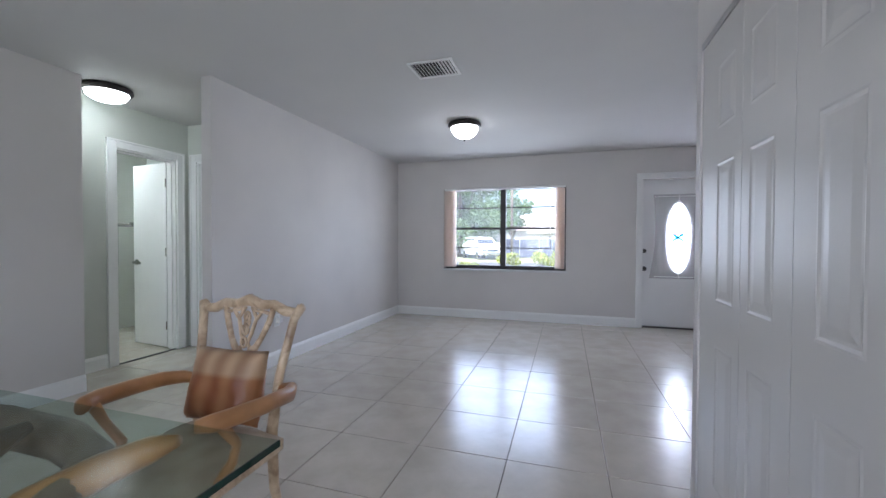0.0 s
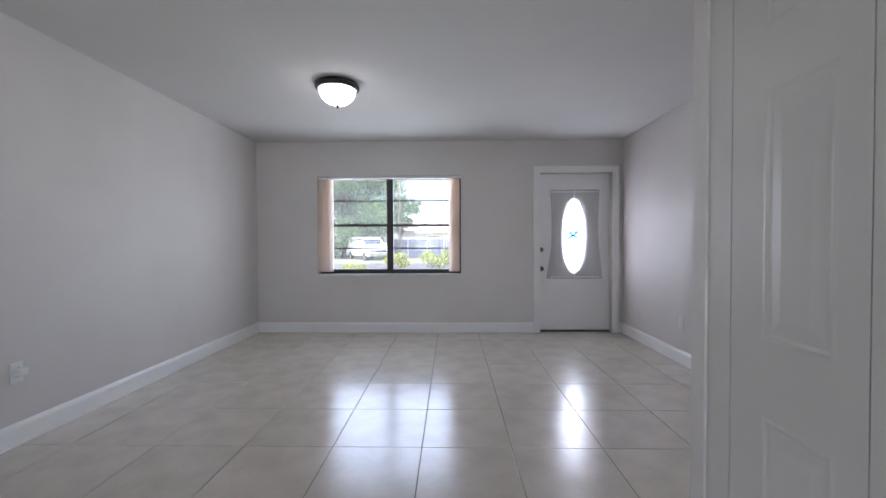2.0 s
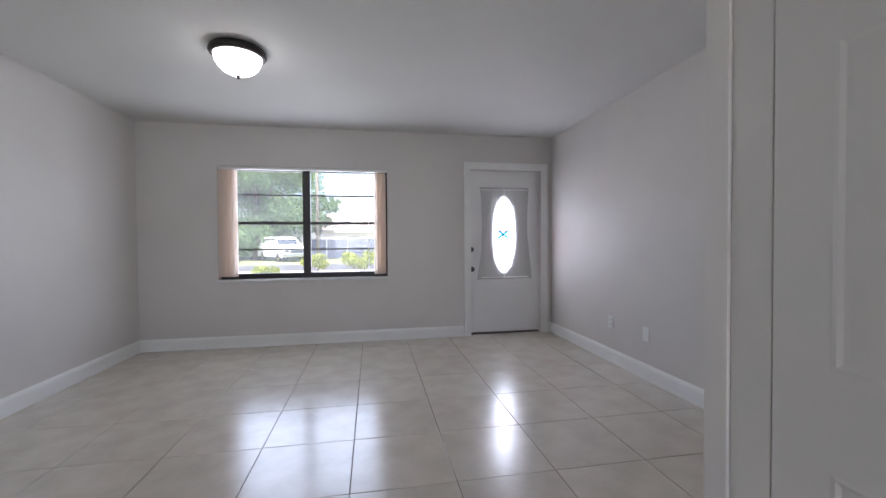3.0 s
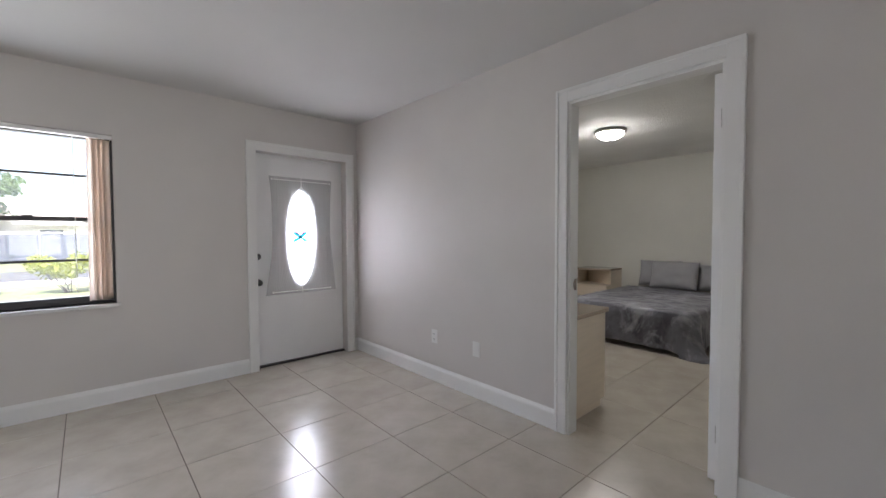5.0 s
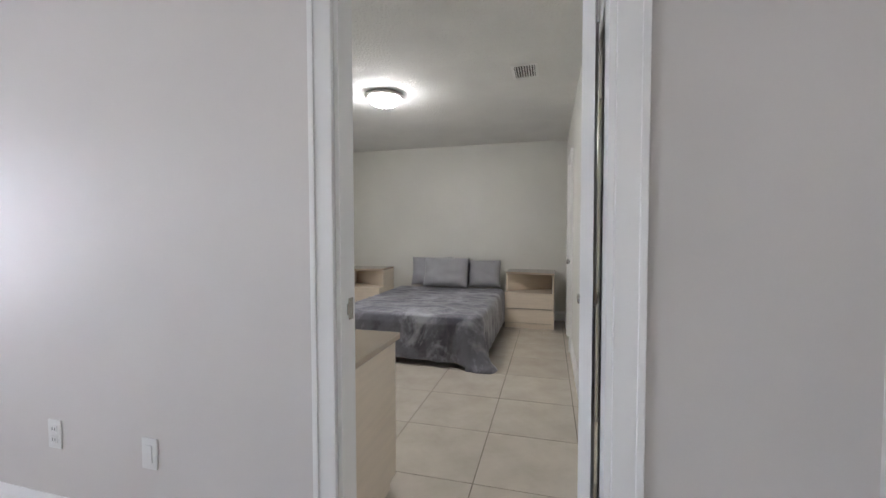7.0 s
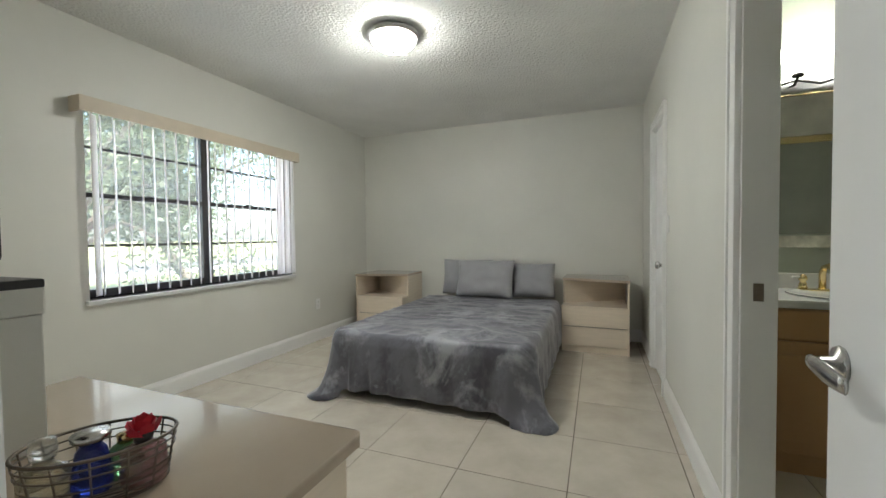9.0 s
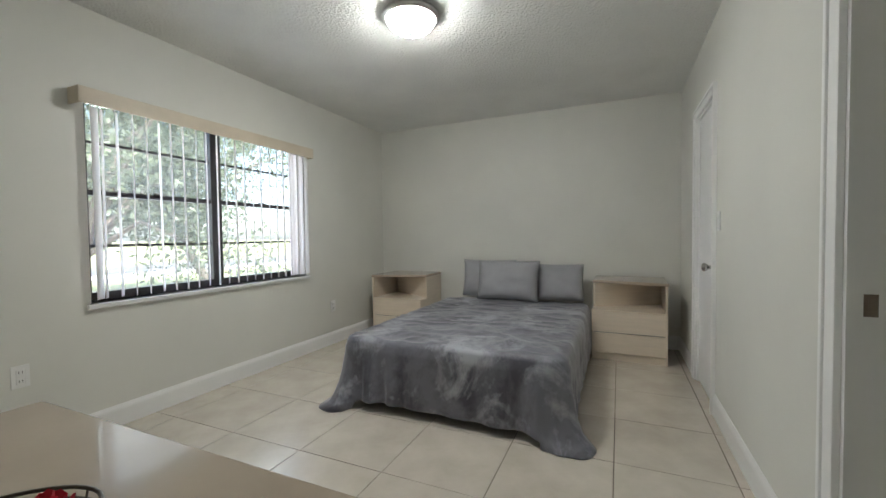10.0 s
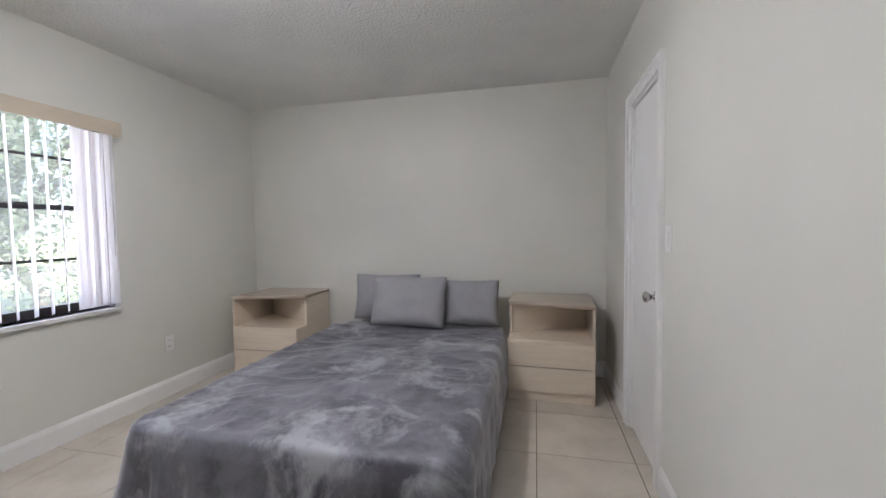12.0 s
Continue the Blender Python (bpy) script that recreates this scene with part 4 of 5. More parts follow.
# dresser
def rounded_slab(x0, y0, z0, x1, y1, z1, r, bev=0.006):
    """A slab whose two corners on the x1 side are rounded."""
    bm = bmesh.new()
    ring_ = [(x0, y0)] + [(x1 - r + r * math.sin(radians(a)), y0 + r - r * math.cos(radians(a))) for a in range(0, 91, 9)]
    ring_ += [(x1 - r + r * math.cos(radians(a)), y1 - r + r * math.sin(radians(a))) for a in range(0, 91, 9)] + [(x0, y1)]
    rows = [[bm.verts.new((min(max(x, x0), x1 - d) if x > x0 + 0.01 else x, min(max(y, y0 + d), y1 - d), z)) for x, y in ring_] for z, d in ((z0, bev), (z0 + bev, 0), (z1 - bev, 0), (z1 - bev * 0.3, bev * 0.3), (z1, bev))]
    k = len(ring_)
    for a, b in zip(rows, rows[1:]):
        for i in range(k):
            bm.faces.new((a[i], a[(i + 1) % k], b[(i + 1) % k], b[i]))
    bm.faces.new(rows[0][::-1])
    bm.faces.new(rows[-1])
    return bm


dr = root("dresser", "low cream laminate dresser with rounded glossy top", "dresser", pose(2.235, 4.085, 0))
part("body", rounded_slab(0.0, 0.0, 0.06, 0.50, 0.965, 0.6895, 0.022), M_LAM, dr)
part("plinth", boxes((0.02, 0.02, 0.0, 0.46, 0.945, 0.06)), M_LAM, dr)
part("top", rounded_slab(0.0, -0.012, 0.69, 0.535, 0.977, 0.72, 0.028), M_LAMTOP, dr, "glossy cream laminate top")
for c in range(2):
    for r in range(3):
        y0, z0 = 0.055 + c * 0.430, 0.075 + r * 0.205
        f = part("drawer_front", boxes((0.5005, y0, z0, 0.518, y0 + 0.425, z0 + 0.198), bev=0.004), M_LAM, dr)
        part("pull", boxes((0.5182, y0 + 0.01, z0 + 0.182, 0.524, y0 + 0.415, z0 + 0.194), bev=0.002), M_LAMTOP, f)

# television and shelf
M_BLACK = mat("black_plastic", (0.012, 0.012, 0.013), 0.35, var=0.05)
M_SCREEN = mat("black_screen", (0.006, 0.006, 0.007), 0.08, var=0.0, bump=0)
tv = root("television", "black flat television on the bedroom wall", "television", pose(2.308, 4.27, 1.10))
part("body", boxes((-0.035, 0.0, 0.0, 0.008, 0.92, 0.54), bev=0.006), M_BLACK, tv)
part("screen", boxes((0.0082, 0.012, 0.014, 0.0096, 0.908, 0.528)), M_SCREEN, tv, "glossy dark screen")
part("wall_mount", boxes((-0.0875, 0.33, 0.14, -0.0355, 0.59, 0.40)), M_BLACK, tv)
sh = root("wall_shelf", "thin black glass shelf under the television", "shelf", pose(BX0, 4.31, 1.061))
part("shelf_board", boxes((0.0, 0.0, 0.0, 0.15, 0.62, 0.012), bev=0.003), M_BLACK, sh)
part("bracket", boxes((0.0, 0.24, -0.06, 0.02, 0.38, -0.0005), bev=0.003), M_BLACK, sh)

bx_ = root("storage_box", "plain pale grey lidded box standing on the dresser", "box", pose(2.25, 4.62, 0.7205))
part("body", boxes((0.0, 0.0, 0.0, 0.25, 0.34, 0.262), bev=0.004), M_BEDWALL, bx_)
part("lid", boxes((-0.004, -0.004, 0.2625, 0.254, 0.344, 0.315), bev=0.005), M_BEDWALL, bx_)

# wire basket with perfume bottles
M_WIRE = mat("dark_brass_wire", (0.16, 0.13, 0.10), 0.38, 0.9, var=0.2)
bk = root("wire_basket", "oval dark metal wire basket on the dresser", "basket", pose(2.455, 4.368, 0.7205, 0, 0, 52) @ Matrix.Scale(0.92, 4))
RX, RY = 0.078, 0.112


def ring(z, f, rad):
    return tube([(RX * f * math.cos(2 * math.pi * k / 36), RY * f * math.sin(2 * math.pi * k / 36), z) for k in range(36)], rad, 6, None, True)


for z, f, rad in ((0.003, 0.86, 0.0028), (0.074, 0.985, 0.0016), (0.014, 0.88, 0.0016), (0.026, 0.90, 0.0016), (0.038, 0.92, 0.0016), (0.060, 0.97, 0.0016), (0.088, 1.0, 0.003)):
    part("hoop", ring(z, f, rad), M_WIRE, bk, smooth=True)
for k in range(14):
    a = 2 * math.pi * k / 14
    part("upright", tube([(RX * f * math.cos(a), RY * f * math.sin(a), z) for z, f in ((0.003, 0.86), (0.038, 0.92), (0.088, 1.0))], 0.0016, 6), M_WIRE, bk, smooth=True)
for k in range(7):
    x = -0.05 + k * 0.0167
    y = RY * 0.86 * math.sqrt(max(0.01, 1 - (x / (RX * 0.86)) ** 2))
    part("floor_wire", tube([(x, -y, 0.003), (x, y, 0.003)], 0.0014, 6), M_WIRE, bk, smooth=True)


def tinted(name, col, rough=0.03):
    m = mat(name, col, rough, var=0.0, bump=0)
    m.node_tree.nodes["Principled BSDF"].inputs["Transmission Weight"].default_value = 0.75
    return m


M_GOLD = mat("polished_gold", (0.74, 0.6, 0.31), 0.18, 1.0, var=0.06)
BASE = pose(2.455, 4.368, 0.7245, 0, 0, 52) @ Matrix.Scale(0.92, 4)


def bottle(x, y, prof, material, cap, capmat, label, square=False):
    o = root("perfume_bottle", label, "perfume bottle", BASE @ pose(x, y, 0, 0, 0, random.Random(x).uniform(0, 60)), "perfume bottles in the basket")
    part("flask", lathe(prof, 4 if square else 24), material, o, smooth=not square)
    part("cap", lathe(cap, 24), capmat, o, smooth=True)
    return o


bottle(-0.005, 0.072, [(0, 0), (0.030, 0.0), (0.034, 0.01), (0.034, 0.05), (0.014, 0.066), (0.012, 0.075), (0, 0.075)], tinted("clear_amber_glass", (0.9, 0.82, 0.6)), [(0, 0.0755), (0.017, 0.0755), (0.019, 0.09), (0.017, 0.105), (0, 0.107)], tinted("clear_cap", (0.9, 0.88, 0.82)), "clear round perfume bottle with glass stopper")
bottle(-0.002, 0.012, [(0, 0), (0.028, 0), (0.030, 0.02), (0.022, 0.07), (0.012, 0.085), (0, 0.085)], tinted("blue_glass", (0.05, 0.09, 0.55)), [(0, 0.0855), (0.02, 0.0855), (0.028, 0.092), (0.028, 0.10), (0, 0.102)], M_CHROME, "blue glass perfume bottle with flat silver cap")
bottle(0.028, -0.03, [(0, 0), (0.026, 0), (0.028, 0.02), (0.026, 0.05), (0.012, 0.06), (0, 0.06)], tinted("green_glass", (0.35, 0.7, 0.35)), [(0, 0.0605), (0.012, 0.0605), (0.013, 0.076), (0, 0.078)], M_GOLD, "small green glass perfume bottle")
pb = bottle(-0.012, -0.062, [(0, 0), (0.034, 0), (0.036, 0.015), (0.034, 0.06), (0.012, 0.07), (0, 0.07)], tinted("rose_glass", (0.85, 0.5, 0.5)), [(0, 0.0705), (0.014, 0.0705), (0.016, 0.085), (0, 0.086)], M_BLACK, "pink perfume bottle with black collar and red rose")
petals = bmesh.new()
for k in range(16):
    a, lvl = k * 2.4, k / 16
    r0 = 0.006 + 0.016 * (1 - lvl)
    c = Vector((r0 * math.cos(a), r0 * math.sin(a), 0.090 + 0.018 * lvl))
    t = Vector((-math.sin(a), math.cos(a), 0)) * (0.013 - 0.005 * lvl)
    up = Vector((math.cos(a) * 0.010 * (1 - lvl), math.sin(a) * 0.010 * (1 - lvl), 0.014))
    vs = [petals.verts.new(c + q) for q in (-t - up * 0.5, t - up * 0.5, t * 0.9 + up * 0.6, up, -t * 0.9 + up * 0.6)]
    petals.faces.new(vs)
ro = part("rose", petals, mat("red_silk_petal", (0.55, 0.02, 0.04), 0.6, var=0.1), pb, "red rose ornament")
tagged(ro, kind="stuff")

# ---------- bathroom seen from the bedroom ----------
M_BATH = mat("sage_bath_paint", (0.44, 0.47, 0.38), 0.5, var=0.04)
wall("wall_bath_east", "x", 4.80, 4.9, 1.2, BY0 - 0.1, [], M_BATH)
M_BWALL = mat("beige_bath_tile", (0.50, 0.48, 0.40), 0.25, var=0.08, scale=4, fine=30, bump=0.002)
wall("wall_bath_south", "y", 1.1, 1.2, BX0, 4.9, [], M_BWALL)
wall("wall_bath_north_skin", "y", BY0 - 0.112, BY0 - 0.102, 3.72, 4.80, [], M_BATH)
M_VAN = mat("honey_maple_cabinet", (0.55, 0.32, 0.145), 0.35, var=0.1, scale=3, fine=24, bump=0.003, stretch=(1, 1, 0.15))
M_MARBLE = mat("white_cultured_marble", (0.82, 0.81, 0.78), 0.12, var=0.05, scale=6, fine=14, bump=0)
M_MIRROR = mat("silver_mirror", (0.9, 0.9, 0.9), 0.01, 1.0, var=0, bump=0)
v = root("vanity", "honey-stained maple bathroom vanity cabinet", "vanity", pose(4.33, 1.95, 0))
part("carcass", boxes((0.02, 0.0, 0.09, 0.465, 1.12, 0.775)), M_VAN, v)
part("toe_kick", boxes((0.022, 0.0, 0.0, 0.465, 1.12, 0.0895)), M_VAN, v)
for y0, wd in ((0.008, 0.40), (0.418, 0.694)):
    part("drawer_front", boxes((0.0, y0, 0.632, 0.0198, y0 + wd, 0.768), bev=0.004), M_VAN, v)
    dd = part("cabinet_door", boxes((0.0, y0, 0.10, 0.0198, y0 + wd, 0.622), bev=0.004), M_VAN, v)
    part("panel", boxes((-0.004, y0 + 0.06, 0.165, -0.0002, y0 + wd - 0.06, 0.56), bev=0.003), M_VAN, dd)
ct = root("countertop", "white cultured marble counter with backsplash", "countertop", pose(4.31, 1.93, 0.776))
part("slab", boxes((0.0, 0.0, 0.0, 0.489, 1.145, 0.04), bev=0.012), M_MARBLE, ct)
part("backsplash", boxes((0.47, 0.0, 0.0402, 0.489, 1.145, 0.125), bev=0.004), M_MARBLE, ct)
part("basin_rim", lathe([(0.19, 0), (0.205, 0.004), (0.20, 0.009), (0.185, 0.008), (0.15, -0.0), (0, -0.0)], 40), M_MARBLE, ct, "oval basin rim", True, pose(0.22, 0.60, 0.0405))
fa = root("faucet", "polished gold two-handle basin faucet", "faucet", pose(4.70, 2.53, 0.8165))
part("deck_plate", boxes((-0.025, -0.10, 0.0, 0.025, 0.10, 0.012), bev=0.005), M_GOLD, fa)
part("spout", tube([(0, 0, 0.012), (0, 0, 0.09), (-0.02, 0, 0.125), (-0.06, 0, 0.135), (-0.10, 0, 0.12), (-0.115, 0, 0.095)], [0.016, 0.015, 0.014, 0.013, 0.012, 0.012], 14), M_GOLD, fa, smooth=True)
for y in (-0.08, 0.08):
    h = part("handle", lathe([(0, 0.012), (0.02, 0.012), (0.018, 0.03), (0.012, 0.05), (0.02, 0.058), (0.016, 0.075), (0.008, 0.085), (0, 0.088)], 20), M_GOLD, fa, smooth=True, m=pose(0, y, 0))
    part("lever", tube([(0, 0, 0.07), (-0.01, math.copysign(0.05, y), 0.072)], [0.007, 0.005], 8), M_PLATE, h, "white lever tip")
M_TILESTRIP = mat("pearl_border_tile", (0.66, 0.63, 0.52), 0.15, var=0.15, scale=14, fine=40, bump=0.003)
thing("tile_border", boxes((4.788, 1.93, 1.045, 4.7995, 3.07, 1.105), (4.784, 1.93, 1.04, 4.7995, 3.07, 1.048), bev=0.001), M_TILESTRIP, "pearly cream tile border above the vanity", "tile border")
mi = root("wall_mirror", "wide gold-edged bathroom mirror above the vanity", "mirror", pose(4.799, 1.95, 1.115))
part("mirror_glass", boxes((-0.012, 0.012, 0.0, -0.001, 1.108, 0.745)), M_MIRROR, mi, "silvered glass")
part("frame", boxes((-0.016, 0.0, 0.0, -0.001, 0.0118, 0.753), (-0.016, 0.0118, 0.7452, -0.001, 1.1082, 0.753), (-0.016, 1.1082, 0.0, -0.001, 1.118, 0.753), bev=0.002), M_GOLD, mi, "thin gold frame")
M_SHADE = mat("lit_tulip_glass", (1.0, 0.98, 0.92), 0.4, var=0.0, bump=0, emit=LAMP * 0.85)
vl = root("vanity_light", "bronze vanity light bar with lit tulip shades", "wall light", pose(4.799, 2.385, 1.90))
part("back_plate", boxes((-0.02, -0.30, -0.02, -0.001, 0.36, 0.05), bev=0.008), M_BRUSHED, vl)
part("scroll_bar", tube([(-0.03, -0.30, 0.01), (-0.06, -0.2, 0.03), (-0.06, -0.1, 0.0), (-0.06, 0.03, 0.03), (-0.06, 0.15, 0.0), (-0.06, 0.25, 0.03), (-0.03, 0.36, 0.01)], 0.007, 8), M_LAMPRING, vl, smooth=True)
for y in (-0.21, 0.03, 0.265):
    part("arm", tube([(-0.02, y, 0.01), (-0.08, y, 0.0), (-0.115, y, 0.03)], 0.007, 8), M_LAMPRING, vl, smooth=True)
    part("holder", lathe([(0, 0), (0.022, 0.0), (0.026, 0.012), (0.018, 0.02), (0, 0.02)], 20), M_LAMPRING, vl, smooth=True, m=pose(-0.115, y, 0.03))
    part("shade", lathe([(0.026, 0.0), (0.046, 0.02), (0.06, 0.05), (0.076, 0.085), (0.104, 0.118), (0.10, 0.118), (0.07, 0.085), (0.04, 0.022), (0, 0.01)], 32), M_SHADE, vl, "lit frosted tulip glass", True, pose(-0.115, y, 0.046))

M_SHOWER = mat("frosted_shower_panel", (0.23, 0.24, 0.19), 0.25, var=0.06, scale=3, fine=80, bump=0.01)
wall("wall_bath_header", "x", 2.69, 2.79, 1.2, BY0 - 0.1, [(1.21, 3.07, -0.06, 2.032)], M_BWALL)
ss = root("shower_screen", "gold-framed frosted sliding shower screen", "shower screen", pose(2.74, 0, 0))
part("top_rail", boxes((-0.025, 1.41, 1.985, 0.025, 3.06, 2.03), (-0.03, 1.41, 1.965, 0.03, 3.06, 1.985), bev=0.004), M_GOLD, ss)
part("bottom_rail", boxes((-0.025, 1.41, 0.0, 0.025, 3.06, 0.04), bev=0.004), M_GOLD, ss)
for y in (1.41, 3.025):
    part("post", boxes((-0.018, y, 0.041, 0.018, y + 0.035, 1.964), bev=0.003), M_GOLD, ss)
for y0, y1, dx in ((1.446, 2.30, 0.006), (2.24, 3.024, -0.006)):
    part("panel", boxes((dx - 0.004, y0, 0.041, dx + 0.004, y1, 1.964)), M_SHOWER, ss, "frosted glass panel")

wall("wall_closet_bedroom", "y", 2.45, 2.55, 4.9, BX1, [], M_BEDWALL)

# ---------- hall bathroom seen through its door ----------
M_BTILE = mat("white_wall_tile", (0.74, 0.76, 0.74), 0.15, var=0.05, scale=5, fine=40, bump=0.001)
wall("wall_hallbath_west", "x", -5.72, -5.6, 2.6, 4.9, [], M_HALL)
wall("wall_hallbath_south", "y", 2.56, 2.68, -5.6, -4.07, [], M_HALL)
wall("wall_hallbath_north", "y", 4.75, 4.87, -5.6, -4.07, [], M_BTILE)
wall("wall_hall_behind", "y", 4.87, 4.97, -4.07, WX - 0.095, [], M_HALL)
wall("wall_hallbath_east", "x", -4.07, -3.97, 4.1, 4.87, [], M_HALL)
tb = root("towel_bar", "chrome towel bar with a dark grey towel", "towel bar", pose(-5.05, 3.98, 1.37))
part("bar", tube([(-0.25, 0, 0), (0.25, 0, 0)], 0.008, 10), M_CHROME, tb, smooth=True)
for x in (-0.25, 0.25):
    part("post", boxes((x - 0.015, -0.02, -0.02, x + 0.015, 0.77, 0.02), bev=0.004), M_CHROME, tb)
thing("towel", boxes((-5.18, 3.955, 0.80, -5.06, 3.97, 1.385), (-5.18, 3.99, 0.86, -5.06, 4.005, 1.385), (-5.18, 3.955, 1.38, -5.06, 4.005, 1.392), bev=0.004), mat("charcoal_towel", (0.06, 0.06, 0.065), 0.95, var=0.15, fine=200, bump=0.03), "dark grey towel folded over the bar", "towel")

# ---------- dining corner ----------
M_GOLDWOOD = mat("antique_gilt_wood", (0.62, 0.48, 0.32), 0.32, var=0.1, scale=11, fine=90, bump=0.03, stain=(0.45, 0.32, 0.195), coat=0.2)
M_ARM = mat("polished_oak", (0.47, 0.24, 0.10), 0.3, var=0.12, scale=6, fine=40, bump=0.003, stain=(0.33, 0.15, 0.055))
M_SEAT = mat("beige_brocade_seat", (0.46, 0.38, 0.29), 0.75, var=0.12, scale=9, fine=120, bump=0.02, stain=(0.36, 0.27, 0.19))
M_CUSH = mat("gold_and_rust_satin", (0.52, 0.36, 0.20), 0.42, var=0.15, scale=4, fine=60, bump=0.01, stain=(0.24, 0.085, 0.025), stretch=(1, 5, 0.5))
gn, gl = M_GOLDWOOD.node_tree.nodes, M_GOLDWOOD.node_tree.links
gw, gm, gx, gb = gn.new("ShaderNodeTexNoise"), gn.new("ShaderNodeMapRange"), gn.new("ShaderNodeMix"), gn["Principled BSDF"]
gw.inputs["Scale"].default_value, gw.inputs["Detail"].default_value, gw.inputs["Distortion"].default_value = 13, 6, 1.2
gm.inputs[1].default_value, gm.inputs[2].default_value = 0.46, 0.74
gx.data_type = "RGBA"
gx.inputs[7].default_value = (0.27, 0.165, 0.09, 1)
gl.new(gn["Texture Coordinate"].outputs["Object"], gw.inputs[0])
gl.new(gw.outputs[0], gm.inputs[0])
gl.new(gm.outputs[0], gx.inputs[0])
gl.new(gb.inputs["Base Color"].links[0].from_socket, gx.inputs[6])
gl.new(gx.outputs[2], gb.inputs["Base Color"])
ch = root("armchair", "carved gilt-wood dining armchair with pierced back", "chair", pose(-1.165, 1.61, 0, 0, 0, 2) @ Matrix.Diagonal((0.85, 0.95, 0.985, 1)))
for s in (-1, 1):
    part("front_leg", tube([(s * 0.24, -0.20, 0.42), (s * 0.265, -0.225, 0.36), (s * 0.25, -0.21, 0.22), (s * 0.235, -0.20, 0.09), (s * 0.25, -0.225, 0.03), (s * 0.25, -0.23, 0.0)], [0.03, 0.036, 0.024, 0.017, 0.024, 0.026], 12), M_GOLDWOOD, ch, smooth=True)
    part("back_post", tube([(s * 0.20, 0.33, 0.0), (s * 0.20, 0.27, 0.22), (s * 0.205, 0.25, 0.44), (s * 0.225, 0.275, 0.66), (s * 0.262, 0.33, 0.88), (s * 0.285, 0.352, 0.925)], [0.019, 0.021, 0.025, 0.02, 0.019, 0.022], 12), M_GOLDWOOD, ch, smooth=True)
    arm = [(s * 0.232, 0.275, 0.615), (s * 0.30, 0.26, 0.622), (s * 0.345, 0.19, 0.63), (s * 0.345, 0.06, 0.64), (s * 0.325, -0.07, 0.65), (s * 0.30, -0.13, 0.652), (s * 0.265, -0.155, 0.65)]
    part("armrest", tube(arm, [0.018, 0.026, 0.03, 0.03, 0.03, 0.028, 0.02], 12), M_ARM, ch, "polished oak armrest", True)
    part("arm_support", tube([(s * 0.30, -0.10, 0.64), (s * 0.325, -0.05, 0.56), (s * 0.275, -0.02, 0.48), (s * 0.25, -0.06, 0.42)], [0.02, 0.017, 0.018, 0.022], 12), M_ARM, ch, smooth=True)
crest = [(-0.29, 0.355, 0.925), (-0.255, 0.35, 0.90), (-0.2, 0.345, 0.905), (-0.14, 0.345, 0.93), (-0.07, 0.345, 0.925), (0, 0.345, 0.945), (0.07, 0.345, 0.925), (0.14, 0.345, 0.93), (0.2, 0.345, 0.905), (0.255, 0.35, 0.90), (0.29, 0.355, 0.925)]
part("crest_rail", tube(crest, [0.017, 0.02, 0.022, 0.02, 0.022, 0.026, 0.022, 0.02, 0.022, 0.02, 0.017], 12), M_GOLDWOOD, ch, "carved scrolled crest rail", True)
sp = bmesh.new()
for s in (-1, 1):
    tube([(s * 0.14, 0.345, 0.925), (s * 0.12, 0.335, 0.86), (s * 0.085, 0.32, 0.79), (s * 0.05, 0.31, 0.74), (s * 0.05, 0.30, 0.68), (s * 0.065, 0.275, 0.55), (s * 0.06, 0.255, 0.46)], [0.014, 0.014, 0.013, 0.016, 0.016, 0.014, 0.014], 10, sp)
    tube([(s * 0.02, 0.34, 0.915), (s * 0.05, 0.332, 0.87), (s * 0.03, 0.322, 0.81), (s * 0.012, 0.316, 0.77), (s * 0.035, 0.31, 0.735)], 0.009, 8, sp)
    tube([(s * 0.13, 0.34, 0.89), (s * 0.08, 0.335, 0.90), (s * 0.055, 0.332, 0.87)], 0.009, 8, sp)
for k in range(3):
    tube([(0.016 * math.cos(a), 0.33 - 0.012 * k, 0.875 - 0.05 * k + 0.022 * math.sin(a)) for a in [radians(45 * q) for q in range(8)]], 0.0065, 6, sp, True)
for s in (-1, 1):
    tube([(s * 0.06 + 0.022 * math.cos(a), 0.335, 0.915 + 0.016 * math.sin(a)) for a in [radians(45 * q) for q in range(8)]], 0.006, 6, sp, True)
    tube([(s * 0.01, 0.31, 0.72), (s * 0.04, 0.308, 0.75), (s * 0.075, 0.312, 0.775)], [0.012, 0.009, 0.005], 8, sp)
tube([(0, 0.335, 0.89), (0.012, 0.328, 0.85), (0, 0.322, 0.81), (-0.012, 0.328, 0.85)], 0.008, 8, sp, True)
tube([(-0.055, 0.305, 0.68), (0, 0.305, 0.705), (0.055, 0.305, 0.68)], 0.016, 8, sp)
part("splat", sp, M_GOLDWOOD, ch, "pierced carved back splat", True)
part("seat_rail", boxes((-0.255, -0.225, 0.375, 0.255, 0.27, 0.425), bev=0.012), M_GOLDWOOD, ch)
bm = bmesh.new()
g = []
for j in range(13):
    row = []
    for i in range(13):
        u, w_ = i / 6 - 1, j / 6 - 1
        e = max(0, 1 - u ** 4) ** 0.5 * max(0, 1 - w_ ** 4) ** 0.5
        row.append(bm.verts.new((u * 0.25, w_ * 0.24 + 0.02, 0.426 + 0.06 * e)))
    g.append(row)
for a, b_ in zip(g, g[1:]):
    for i in range(12):
        bm.faces.new((a[i], a[i + 1], b_[i + 1], b_[i]))
part("seat", bm, M_SEAT, ch, "beige brocade upholstered seat", True)


